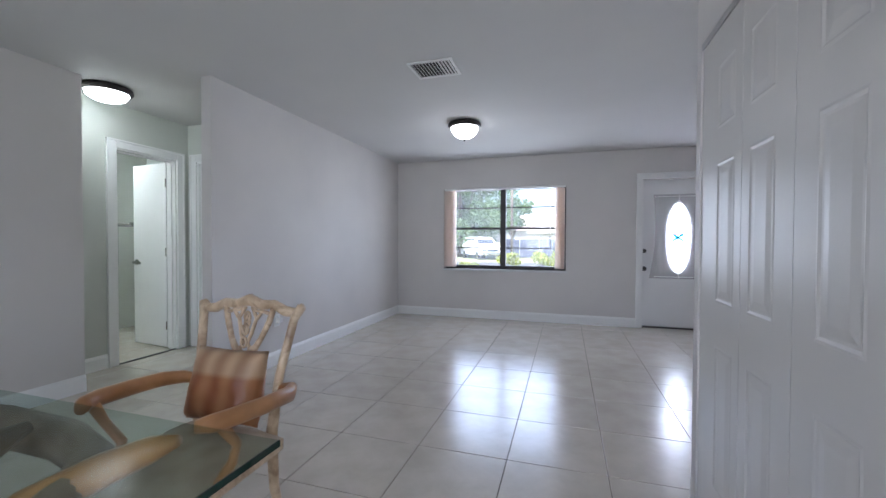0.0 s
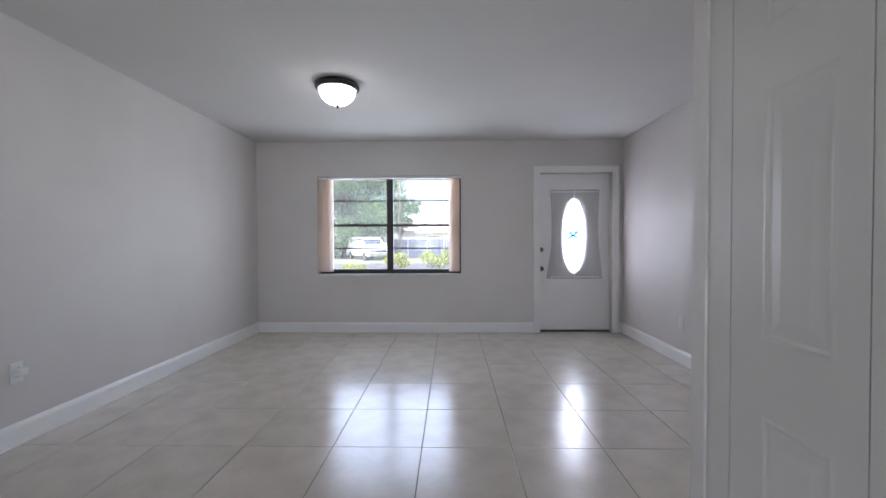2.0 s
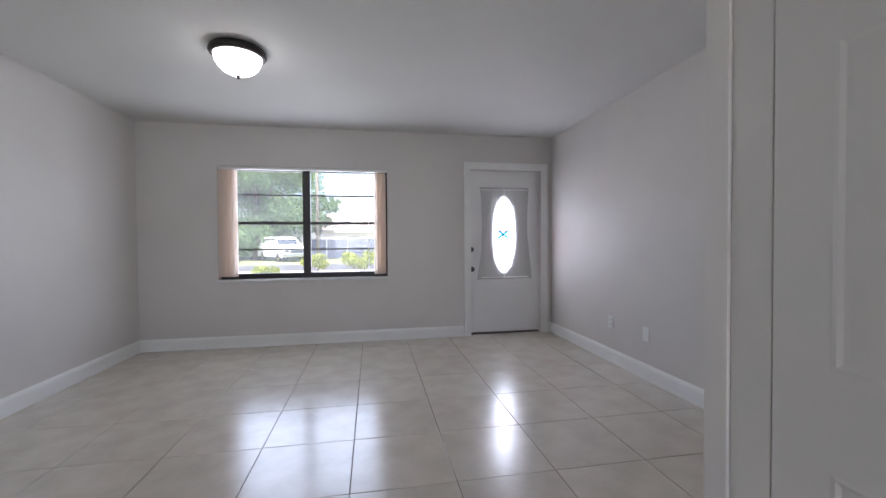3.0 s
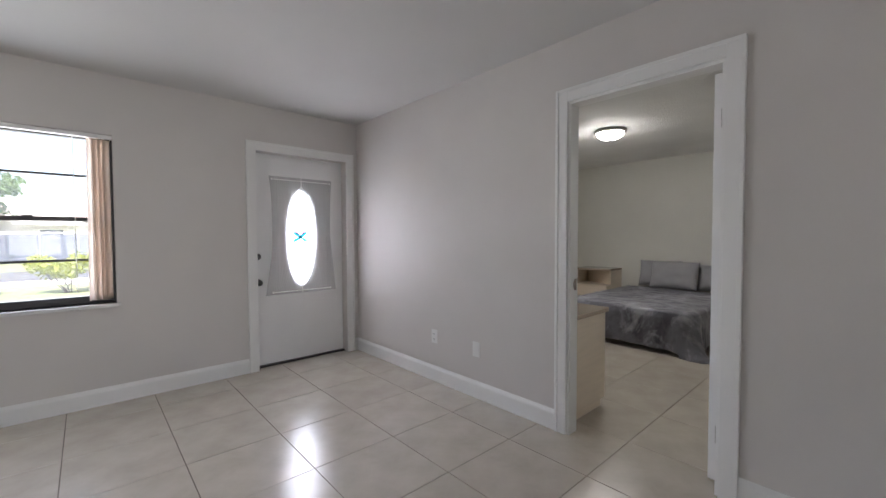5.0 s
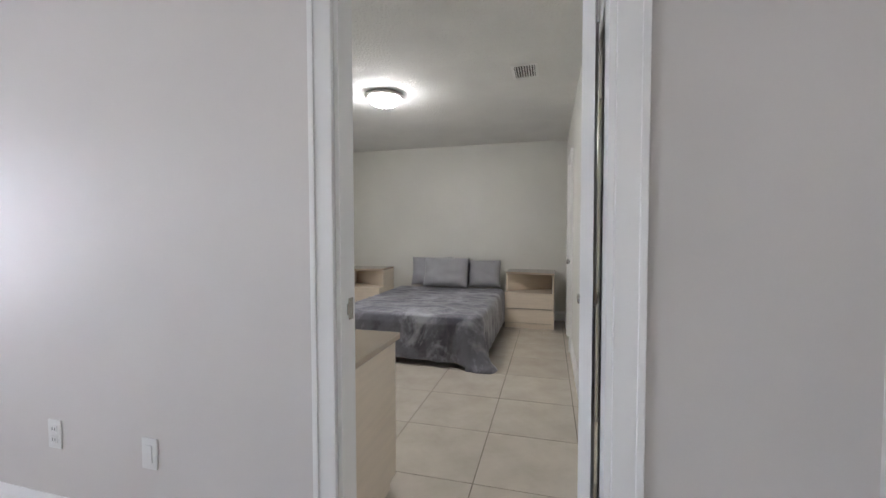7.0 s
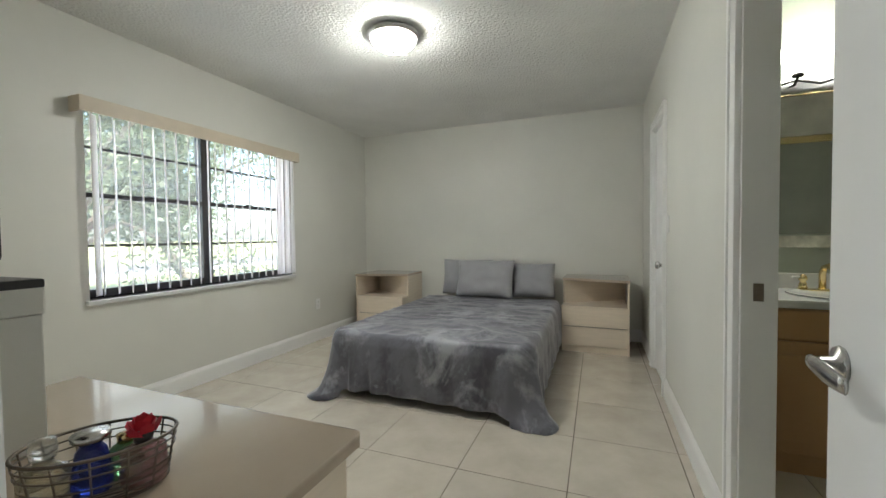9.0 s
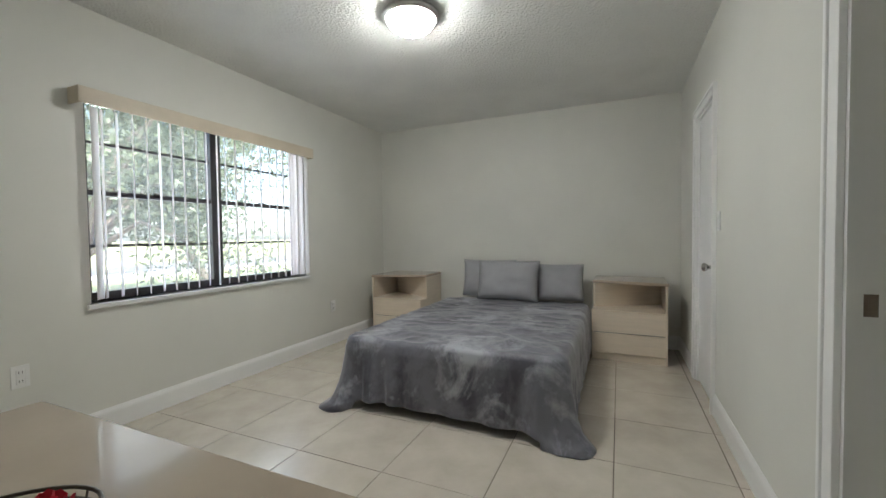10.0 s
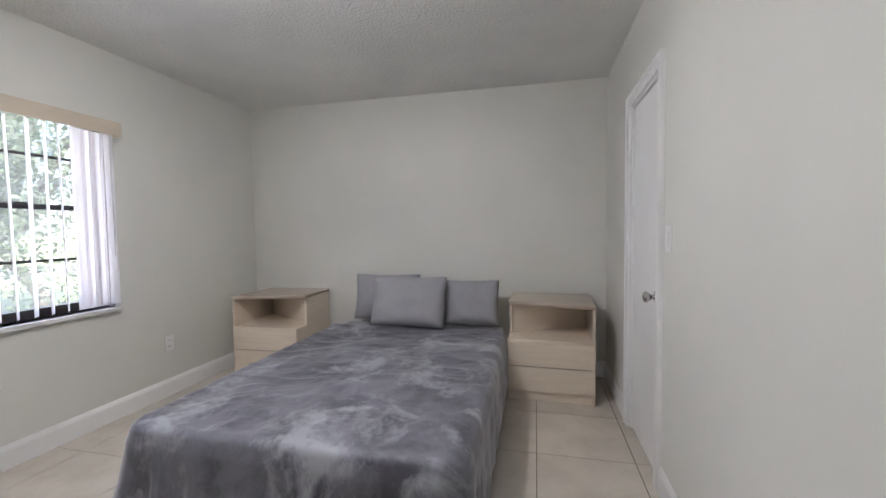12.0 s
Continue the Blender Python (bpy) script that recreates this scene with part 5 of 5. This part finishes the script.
def two_tone(m):
    """Vertical stripes, tan above and rust below a woven band."""
    n, l = m.node_tree.nodes, m.node_tree.links
    tc, sp_, wv, mr, mx, m2 = n.new("ShaderNodeTexCoord"), n.new("ShaderNodeSeparateXYZ"), n.new("ShaderNodeTexWave"), n.new("ShaderNodeMapRange"), n.new("ShaderNodeMix"), n.new("ShaderNodeMix")
    l.new(tc.outputs["Object"], sp_.inputs[0])
    l.new(tc.outputs["Object"], wv.inputs[0])
    wv.bands_direction = "Y"
    wv.inputs["Scale"].default_value, wv.inputs["Distortion"].default_value, wv.inputs["Detail"].default_value = 3.4, 0.8, 2
    mr.inputs[1].default_value, mr.inputs[2].default_value = 0.165, 0.185
    l.new(sp_.outputs[2], mr.inputs[0])
    mx.data_type = m2.data_type = "RGBA"
    mx.inputs[6].default_value, mx.inputs[7].default_value = (0.22, 0.07, 0.022, 1), (0.34, 0.15, 0.06, 1)
    l.new(wv.outputs[1], mx.inputs[0])
    l.new(mr.outputs[0], m2.inputs[0])
    l.new(mx.outputs[2], m2.inputs[6])
    m3 = n.new("ShaderNodeMix")
    m3.data_type = "RGBA"
    m3.inputs[6].default_value, m3.inputs[7].default_value = (0.30, 0.17, 0.09, 1), (0.46, 0.31, 0.18, 1)
    l.new(wv.outputs[1], m3.inputs[0])
    l.new(m3.outputs[2], m2.inputs[7])
    l.new(m2.outputs[2], n["Principled BSDF"].inputs["Base Color"])
    return m


cu = pillow(pose(-1.165, 1.775, 0.487, 0, 0, 92) @ pose(0, 0, 0, 0, 14, 0), 0.33, 0.275, 0.13, "striped gold and rust satin cushion on the armchair", 8)
cu.name = "cushion"
cu["category"], cu["group"] = "cushion", "cushions"
cu.data.materials[0] = two_tone(M_CUSH)
tbl = root("dining_table", "rectangular clear glass dining table on carved wooden base", "table", pose(-1.42, 0.62, 0))
M_TGLASS = glass("table_glass", (0.88, 0.95, 0.92), 0.16, 0.92, 0.0, 0.2)
M_EDGE = mat("green_glass_edge", (0.008, 0.034, 0.026), 0.08, var=0.05, bump=0)
tp_ = boxes((-0.915, -0.79, 0.738, 0.915, 0.68, 0.75))
gt = part("glass_top", tp_, M_TGLASS, tbl, "clear glass top with green edge")
gt.visible_shadow = False
part("glass_edge", boxes((0.9152, -0.79, 0.737, 0.918, 0.68, 0.751), (-0.918, -0.79, 0.737, -0.9152, 0.68, 0.751), (-0.918, -0.793, 0.737, 0.918, -0.7902, 0.751)), M_EDGE, gt, "polished green glass edge")
M_TBASE = mat("taupe_carved_wood", (0.24, 0.17, 0.12), 0.45, var=0.15, scale=7, fine=60)
for s in (-1, 1):
    ped = [(0, s * 0.10, 0.02), (0, s * 0.26, 0.06), (0, s * 0.34, 0.2), (0, s * 0.26, 0.40), (0, s * 0.30, 0.60), (0, s * 0.50, 0.70), (0, s * 0.60, 0.722)]
    for x in (-0.35, 0.25):
        part("scroll_leg", tube([(x + p[0], p[1], p[2]) for p in ped], [0.05, 0.06, 0.06, 0.05, 0.055, 0.045, 0.014], 12), M_TBASE, tbl, "carved taupe scroll leg", True)
    for x in (-1, 1):
        # carved corner bracket that carries the glass
        arm = [(x * 0.66, s * 0.655, 0.722), (x * 0.60, s * 0.64, 0.70), (x * 0.50, s * 0.60, 0.655), (x * 0.40, s * 0.52, 0.60), (x * 0.33, s * 0.40, 0.50), (x * 0.30, s * 0.28, 0.36)]
        part("corner_bracket", tube(arm, [0.014, 0.03, 0.04, 0.045, 0.045, 0.04], 12), M_ARM, tbl, "carved honey oak bracket under the glass", True)
for s in (-1, 1):
    bow = [(-0.62, s * 0.44, 0.60), (-0.50, s * 0.56, 0.64), (-0.28, s * 0.64, 0.655), (0.0, s * 0.665, 0.66), (0.26, s * 0.67, 0.655), (0.40, s * 0.64, 0.645), (0.47, s * 0.56, 0.63), (0.46, s * 0.46, 0.60)]
    part("end_rail", tube(bow, [0.03, 0.045, 0.05, 0.052, 0.05, 0.046, 0.04, 0.03], 12), M_TBASE, tbl, "bowed taupe end rail", True)
part("base_beam", boxes((-0.5, -0.09, 0.0, 0.4, 0.09, 0.09), bev=0.02), M_TBASE, tbl)

# ---------- outdoors ----------
def ground_material():
    m = mat("lawn", (0.13, 0.16, 0.06), 0.9, var=0.2, scale=0.6, fine=9, bump=0.05, stain=(0.20, 0.18, 0.09))
    return m


GZ = -0.2
thing("ground", boxes((-400, -400, GZ - 0.2, 400, 900, GZ)), ground_material(), "green lawn reaching to the street", "ground", kind="structure")
M_CONC = mat("pale_concrete", (0.50, 0.48, 0.45), 0.85, var=0.1, scale=1.2, fine=60, bump=0.02)
M_ASPH = mat("asphalt", (0.07, 0.07, 0.07), 0.9, var=0.15, scale=2, fine=90, bump=0.03)
thing("driveway", boxes((-9.5, 9.5, GZ + 0.001, -2.6, 19.5, GZ + 0.025), bev=0.004), M_CONC, "pale concrete driveway slab", "driveway", kind="structure")
thing("pavement", boxes((-60, 19.5, GZ + 0.001, 60, 21.2, GZ + 0.03)), M_CONC, "pale concrete pavement", "pavement", kind="structure")
thing("road", boxes((-200, 21.3, GZ + 0.001, 200, 27.0, GZ + 0.008)), M_ASPH, "grey asphalt street", "road", kind="structure")
thing("path", boxes((1.0, FY + 0.2, GZ + 0.001, 2.2, 19.5, GZ + 0.03)), M_CONC, "concrete path to the front door", "path", kind="structure")
thing("patio", boxes((2.9, FY + 0.2, GZ + 0.001, 8.0, 10.4, GZ + 0.035)), M_CONC, "pale concrete strip under the bedroom window", "pavement", kind="structure")


def leaf_material(name, col):
    m = mat(name, col, 0.55, var=0.25, scale=1.5, fine=20, bump=0)
    n, l = m.node_tree.nodes, m.node_tree.links
    ge, hs = n.new("ShaderNodeNewGeometry"), n.new("ShaderNodeMapRange")
    hs.inputs[3].default_value, hs.inputs[4].default_value = 0.6, 1.5
    l.new(ge.outputs["Random Per Island"], hs.inputs[0])
    hv = [k for k in n if k.bl_idname == "ShaderNodeHueSaturation"][0]
    l.new(hs.outputs[0], hv.inputs["Value"])
    t, x = n.new("ShaderNodeBsdfTranslucent"), n.new("ShaderNodeMixShader")
    t.inputs[0].default_value = (*[min(1, c * 1.5) for c in col], 1)
    x.inputs[0].default_value = 0.4
    l.new(n["Principled BSDF"].outputs[0], x.inputs[1])
    l.new(t.outputs[0], x.inputs[2])
    l.new(x.outputs[0], n["Material Output"].inputs[0])
    return m


M_LEAF = leaf_material("tree_leaf", (0.12, 0.185, 0.075))
M_LEAF3 = leaf_material("garden_leaf", (0.105, 0.13, 0.075))
M_LEAF2 = leaf_material("shrub_leaf", (0.22, 0.25, 0.035))
M_BARK = mat("grey_bark", (0.17, 0.14, 0.11), 0.9, var=0.25, scale=6, fine=40, bump=0.08, stretch=(1, 1, 0.25))


def leaves(blobs, count, size, seed):
    """Leaf blades scattered in clumps: blobs are (x, y, z, r)."""
    rng = np.random.default_rng(seed)
    w = np.array([b[3] ** 2 for b in blobs])
    pick = rng.choice(len(blobs), count, p=w / w.sum())
    d = rng.normal(size=(count, 3))
    d /= np.linalg.norm(d, axis=1, keepdims=True)
    rad = rng.random(count) ** 0.45
    b = np.array(blobs)[pick]
    c = b[:, :3] + d * (rad * b[:, 3])[:, None] * np.array([1, 1, 0.8])
    a1 = rng.normal(size=(count, 3))
    a1 /= np.linalg.norm(a1, axis=1, keepdims=True)
    a2 = np.cross(a1, rng.normal(size=(count, 3)))
    a2 /= np.linalg.norm(a2, axis=1, keepdims=True) + 1e-9
    s = size * rng.uniform(0.6, 1.3, count)[:, None]
    v = np.stack([c - a1 * s, c + a2 * s * 0.45, c + a1 * s, c - a2 * s * 0.45], 1).reshape(-1, 3)
    me = bpy.data.meshes.new("crown")
    me.from_pydata(v.tolist(), [], np.arange(count * 4).reshape(-1, 4).tolist())
    return me


def tree(m, trunk_h, crown_r, crown_z, count, leaf, seed, label, lean=0.3, spread=9, trunk_r=0.16, foliage=None):
    rng = random.Random(seed)
    o = root("tree", label, "tree", m)
    top = (lean, 0.1, trunk_h)
    part("trunk", tube([(0, 0, -0.1), (0.03, 0, 0.4), (lean * 0.4, 0.05, trunk_h * 0.55), top], [trunk_r * 1.4, trunk_r, trunk_r * 0.8, trunk_r * 0.6], 12), M_BARK, o, smooth=True)
    blobs = []
    for k in range(spread):
        a, rr = 2.4 * k + rng.uniform(-0.4, 0.4), crown_r * rng.uniform(0.25, 0.85)
        e = (top[0] + rr * math.cos(a), top[1] + rr * math.sin(a), crown_z + rng.uniform(-0.65, 0.7) * crown_r)
        mid = ((top[0] + e[0]) / 2 + rng.uniform(-0.2, 0.2), (top[1] + e[1]) / 2, (top[2] + e[2]) / 2 + 0.15 * crown_r)
        part("limb", tube([(top[0] * 0.8, top[1], trunk_h * 0.8), mid, e], [trunk_r * 0.5, trunk_r * 0.3, trunk_r * 0.08], 8), M_BARK, o, smooth=True)
        blobs.append((*e, crown_r * rng.uniform(0.32, 0.5)))
        for _ in range(3):
            blobs.append((e[0] + rng.uniform(-1, 1) * crown_r * 0.4, e[1] + rng.uniform(-1, 1) * crown_r * 0.4, e[2] + rng.uniform(-0.6, 0.6) * crown_r * 0.4, crown_r * rng.uniform(0.12, 0.26)))
    cm = new("crown", leaves(blobs, count, leaf, seed))
    cm.data.materials.append(foliage or M_LEAF)
    cm.parent = o
    return o


tree(pose(-9.3, 36, GZ), 2.0, 4.7, 5.0, 30000, 0.15, 1, "broad leafy green tree across the street", trunk_r=0.3, spread=26)
tree(pose(-15.5, 37, GZ), 1.8, 5.0, 4.2, 22000, 0.15, 2, "leafy green tree beside the parked cars", trunk_r=0.28, spread=20)
tree(pose(-5.2, 40, GZ), 2.2, 2.0, 3.6, 3000, 0.15, 4, "small pale green tree behind the fence", spread=9)
tree(pose(4.9, 10.6, GZ), 1.3, 2.6, 2.7, 42000, 0.045, 3, "leafy garden tree close outside the bedroom window", 0.5, 22, 0.10, M_LEAF3)
tree(pose(8.4, 12.4, GZ), 1.4, 2.8, 3.6, 32000, 0.05, 7, "leafy garden tree with forked trunk", -0.5, 22, 0.12, M_LEAF3)


def shrub(x, y, r, h, seed, label):
    rng = random.Random(seed)
    o = root("shrub", label, "shrub", pose(x, y, GZ), "front yard shrubs")
    stems = bmesh.new()
    blobs = []
    for k in range(9):
        a = 0.7 * k
        e = (r * 0.6 * math.cos(a), r * 0.6 * math.sin(a), h * rng.uniform(0.5, 0.85))
        tube([(0.02 * k, 0, -0.02), (e[0] * 0.5, e[1] * 0.5, h * 0.35), e], [0.015, 0.01, 0.004], 6, stems)
        blobs.append((*e, r * 0.38))
    part("stems", stems, M_BARK, o)
    c = new("foliage", leaves(blobs, 1500, 0.06, seed))
    c.data.materials.append(M_LEAF2)
    c.parent = o


shrub(-2.25, 17.5, 0.55, 0.95, 1, "yellow-green leafy shrub in the front yard")
shrub(-0.55, 17.0, 0.75, 1.0, 2, "rounded yellow-green shrub in the front yard")
shrub(-3.7, 16.4, 0.5, 0.55, 3, "low yellow-green shrub beside the driveway")
shrub(0.6, 17.6, 0.6, 0.8, 4, "yellow-green shrub near the path")

# parked car
M_CARW = mat("white_car_paint", (0.78, 0.78, 0.78), 0.2, var=0.02, coat=0.6, bump=0)
M_CARG = mat("dark_car_glass", (0.05, 0.06, 0.07), 0.08, var=0, bump=0)
M_TYRE = mat("tyre_rubber", (0.03, 0.03, 0.03), 0.8)


def car(m, paint, label, suv):
    o = root("car", label, "car", m, "parked cars")
    H = 1.78 if suv else 1.42
    side = [(-2.35, 0.35), (-2.4, 0.75), (-2.25, 0.98), (-1.15, 1.08), (-0.55, H - 0.06), (0.2, H), (1.75 if suv else 0.9, H - 0.04), (2.2 if suv else 1.75, 1.1), (2.38, 0.95), (2.42, 0.5), (2.3, 0.33)]
    bm = bmesh.new()
    cols = []
    for yy, sc in ((-0.93, 0), (-0.88, 1), (0.88, 1), (0.93, 0)):
        cols.append([bm.verts.new((x, (yy if z < 1.12 else yy * 0.82), z if sc or z < 1.12 else z - 0.03)) for x, z in side])
    for a, b in zip(cols, cols[1:]):
        for i in range(len(side)):
            j = (i + 1) % len(side)
            bm.faces.new((a[i], a[j], b[j], b[i]))
    bm.faces.new(cols[0])
    bm.faces.new(cols[-1])
    bmesh.ops.bevel(bm, geom=bm.edges[:], offset=0.03, segments=2, affect="EDGES")
    part("body", bm, paint, o, smooth=False)
    xe = 1.9 if suv else 1.1
    for s in (-1, 1):
        for a, b in ((-0.72, 0.15), (0.22, 1.0), (1.08, xe - 0.15)):
            if b > a + 0.2:
                part("side_window", boxes((a, s * 0.80 - 0.02, 1.14, b, s * 0.80 + 0.02, H - 0.16), bev=0.008), M_CARG, o)
        part("headlight", boxes((-2.415, s * 0.68 - 0.16, 0.68, -2.33, s * 0.68 + 0.16, 0.83), bev=0.02), M_CARG, o)
        for x in (-1.45, 1.45):
            w = part("wheel", lathe([(0.10, -0.11), (0.30, -0.11), (0.335, -0.08), (0.335, 0.08), (0.30, 0.11), (0.10, 0.11)], 28, None, pose(0, 0, 0, 90)), M_TYRE, o, smooth=True, m=pose(x, s * 0.83, 0.335))
            part("rim", lathe([(0, -0.115), (0.20, -0.115), (0.22, -0.10), (0.22, 0.10), (0.20, 0.115), (0, 0.115)], 24, None, pose(0, 0, 0, 90)), M_CHROME, w, smooth=True)
    part("windscreen", boxes((-0.01, -0.70, -0.24, 0.01, 0.70, 0.24), bev=0.008), M_CARG, o, m=pose(-0.875, 0, 1.40 if suv else 1.24, 0, 40 if suv else 58, 0))
    part("grille", boxes((-2.43, -0.45, 0.62, -2.39, 0.45, 0.82), bev=0.01), M_CARG, o)
    part("bumper", boxes((-2.48, -0.9, 0.36, -2.36, 0.9, 0.56), bev=0.03), M_CHROME, o)
    return o


car(pose(-6.55, 32.6, GZ, 0, 0, 124), M_CARW, "white sport-utility car parked across the street", True)
car(pose(-11.6, 30.6, GZ, 0, 0, 20), mat("dark_blue_car_paint", (0.06, 0.07, 0.10), 0.25, var=0.02, coat=0.5, bump=0), "dark saloon car parked across the street", False)

# fence and house across the street
M_FENCE = mat("grey_green_fence_screen", (0.07, 0.08, 0.11), 0.8, var=0.15, fine=60)
M_GALV = mat("galvanised_steel", (0.4, 0.4, 0.4), 0.4, 0.8)
fe = root("fence", "dark screened chain-link fence across the street", "fence", pose(-5.2, 34.3, GZ))
for k in range(9):
    part("post", tube([(k * 1.6, 0, 0), (k * 1.6, 0, 1.75)], 0.035, 8), M_GALV, fe)
    if k < 8:
        part("screen", boxes((k * 1.6 + 0.036, -0.01, 0.08, k * 1.6 + 1.564, 0.01, 1.6)), M_FENCE, fe)
part("top_rail", tube([(0, 0, 1.68), (12.8, 0, 1.68)], 0.025, 8), M_GALV, fe)
M_STUCCO = mat("white_stucco", (0.66, 0.64, 0.62), 0.9, var=0.06)
M_ROOF = mat("pinkish_roof_tile", (0.42, 0.33, 0.30), 0.85, var=0.2, scale=3, fine=20)
ho = root("house", "white single-storey stucco house with pale gabled roof", "house", pose(1.5, 47, GZ))
part("wall", boxes((-7, 0, 0, 9, 8, 2.7)), M_STUCCO, ho)
bm = bmesh.new()
a = [bm.verts.new(p) for p in ((-7.5, -0.6, 2.7), (-7.5, 8.6, 2.7), (-7.5, 4, 4.7), (9.5, -0.6, 2.7), (9.5, 8.6, 2.7), (9.5, 4, 4.7))]
for q in ((0, 1, 2), (3, 5, 4), (0, 2, 5, 3), (1, 4, 5, 2), (0, 3, 4, 1)):
    bm.faces.new([a[i] for i in q])
part("roof", bm, M_ROOF, ho)
bm = bmesh.new()
a = [bm.verts.new(p) for p in ((-5.5, -1.6, 2.4), (-1.5, -1.6, 2.4), (-3.5, -1.6, 4.0), (-5.5, 3.5, 2.4), (-1.5, 3.5, 2.4), (-3.5, 3.5, 4.0))]
for q in ((0, 1, 2), (0, 2, 5, 3), (1, 4, 5, 2), (0, 3, 4, 1)):
    bm.faces.new([a[i] for i in q])
part("gable", bm, M_STUCCO, ho, "white front gable")
for x in (-4.3, -0.2, 3.6, 6.8):
    w = part("window", boxes((x, -0.06, 0.95, x + 1.5, -0.002, 2.1)), M_TRIM, ho)
    part("pane", boxes((x + 0.08, -0.07, 1.03, x + 1.42, -0.061, 2.02)), M_CARG, w)
part("door", boxes((1.7, -0.06, 0.0, 2.7, -0.002, 2.1)), M_TRIM, ho)
po = root("utility_pole", "wooden utility pole with crossarm", "utility pole", pose(-3.9, 31.5, GZ))
part("pole", tube([(0, 0, 0), (0, 0, 9.5)], [0.11, 0.08], 12), M_BARK, po, smooth=True)
part("crossarm", boxes((-1.0, -0.06, 8.6, 1.0, 0.06, 8.75), bev=0.01), M_BARK, po)
part("transformer", lathe([(0, 6.6), (0.2, 6.6), (0.22, 6.7), (0.22, 7.3), (0.15, 7.4), (0, 7.4)], 20), M_GALV, po, smooth=True, m=pose(0.3, -0.05, 0))

# ---------- floor tiles ----------
P, GX, GY = 0.508, 0.80, 4.76
floor = thing("floor", boxes((-6.2, -1.8, -0.06, 7.0, FY + 0.2, -0.004)), M_GROUT, "brown grout bed under large floor tiles", "floor", kind="structure")
bm = bmesh.new()
hw = P / 2 - 0.0022
box(bm, -hw, -hw, -0.012, hw, hw, 0.0, bev=0.0012)
tile_me = mesh_ob("tile", bm, M_TILE)
first = True
for i in range(-13, 13):
    for j in range(-13, 4):
        x, y = GX + P * (i + 0.5), GY + P * (j + 0.5)
        keep = (-3.75 < x < 2.4 and y > 0.0 and not (x > 1.0 and y < 2.4)) or (2.1 < x < 6.9 and y > 2.9) or (-6 < x < -3.4 and 2.6 < y < 4.6) or (2.2 < x < 4.8 and 1.3 < y < 3.2) or (-3.75 < x < 1.0 and -1.8 < y <= 0.0)
        if not keep:
            continue
        ob = tile_me if first else new("tile", tile_me.data)
        first = False
        ob.parent = floor
        ob.matrix_basis = pose(x, y, random.uniform(-0.0004, 0.0004), random.uniform(-0.06, 0.06), random.uniform(-0.06, 0.06), random.choice((0, 90, 180, 270)))
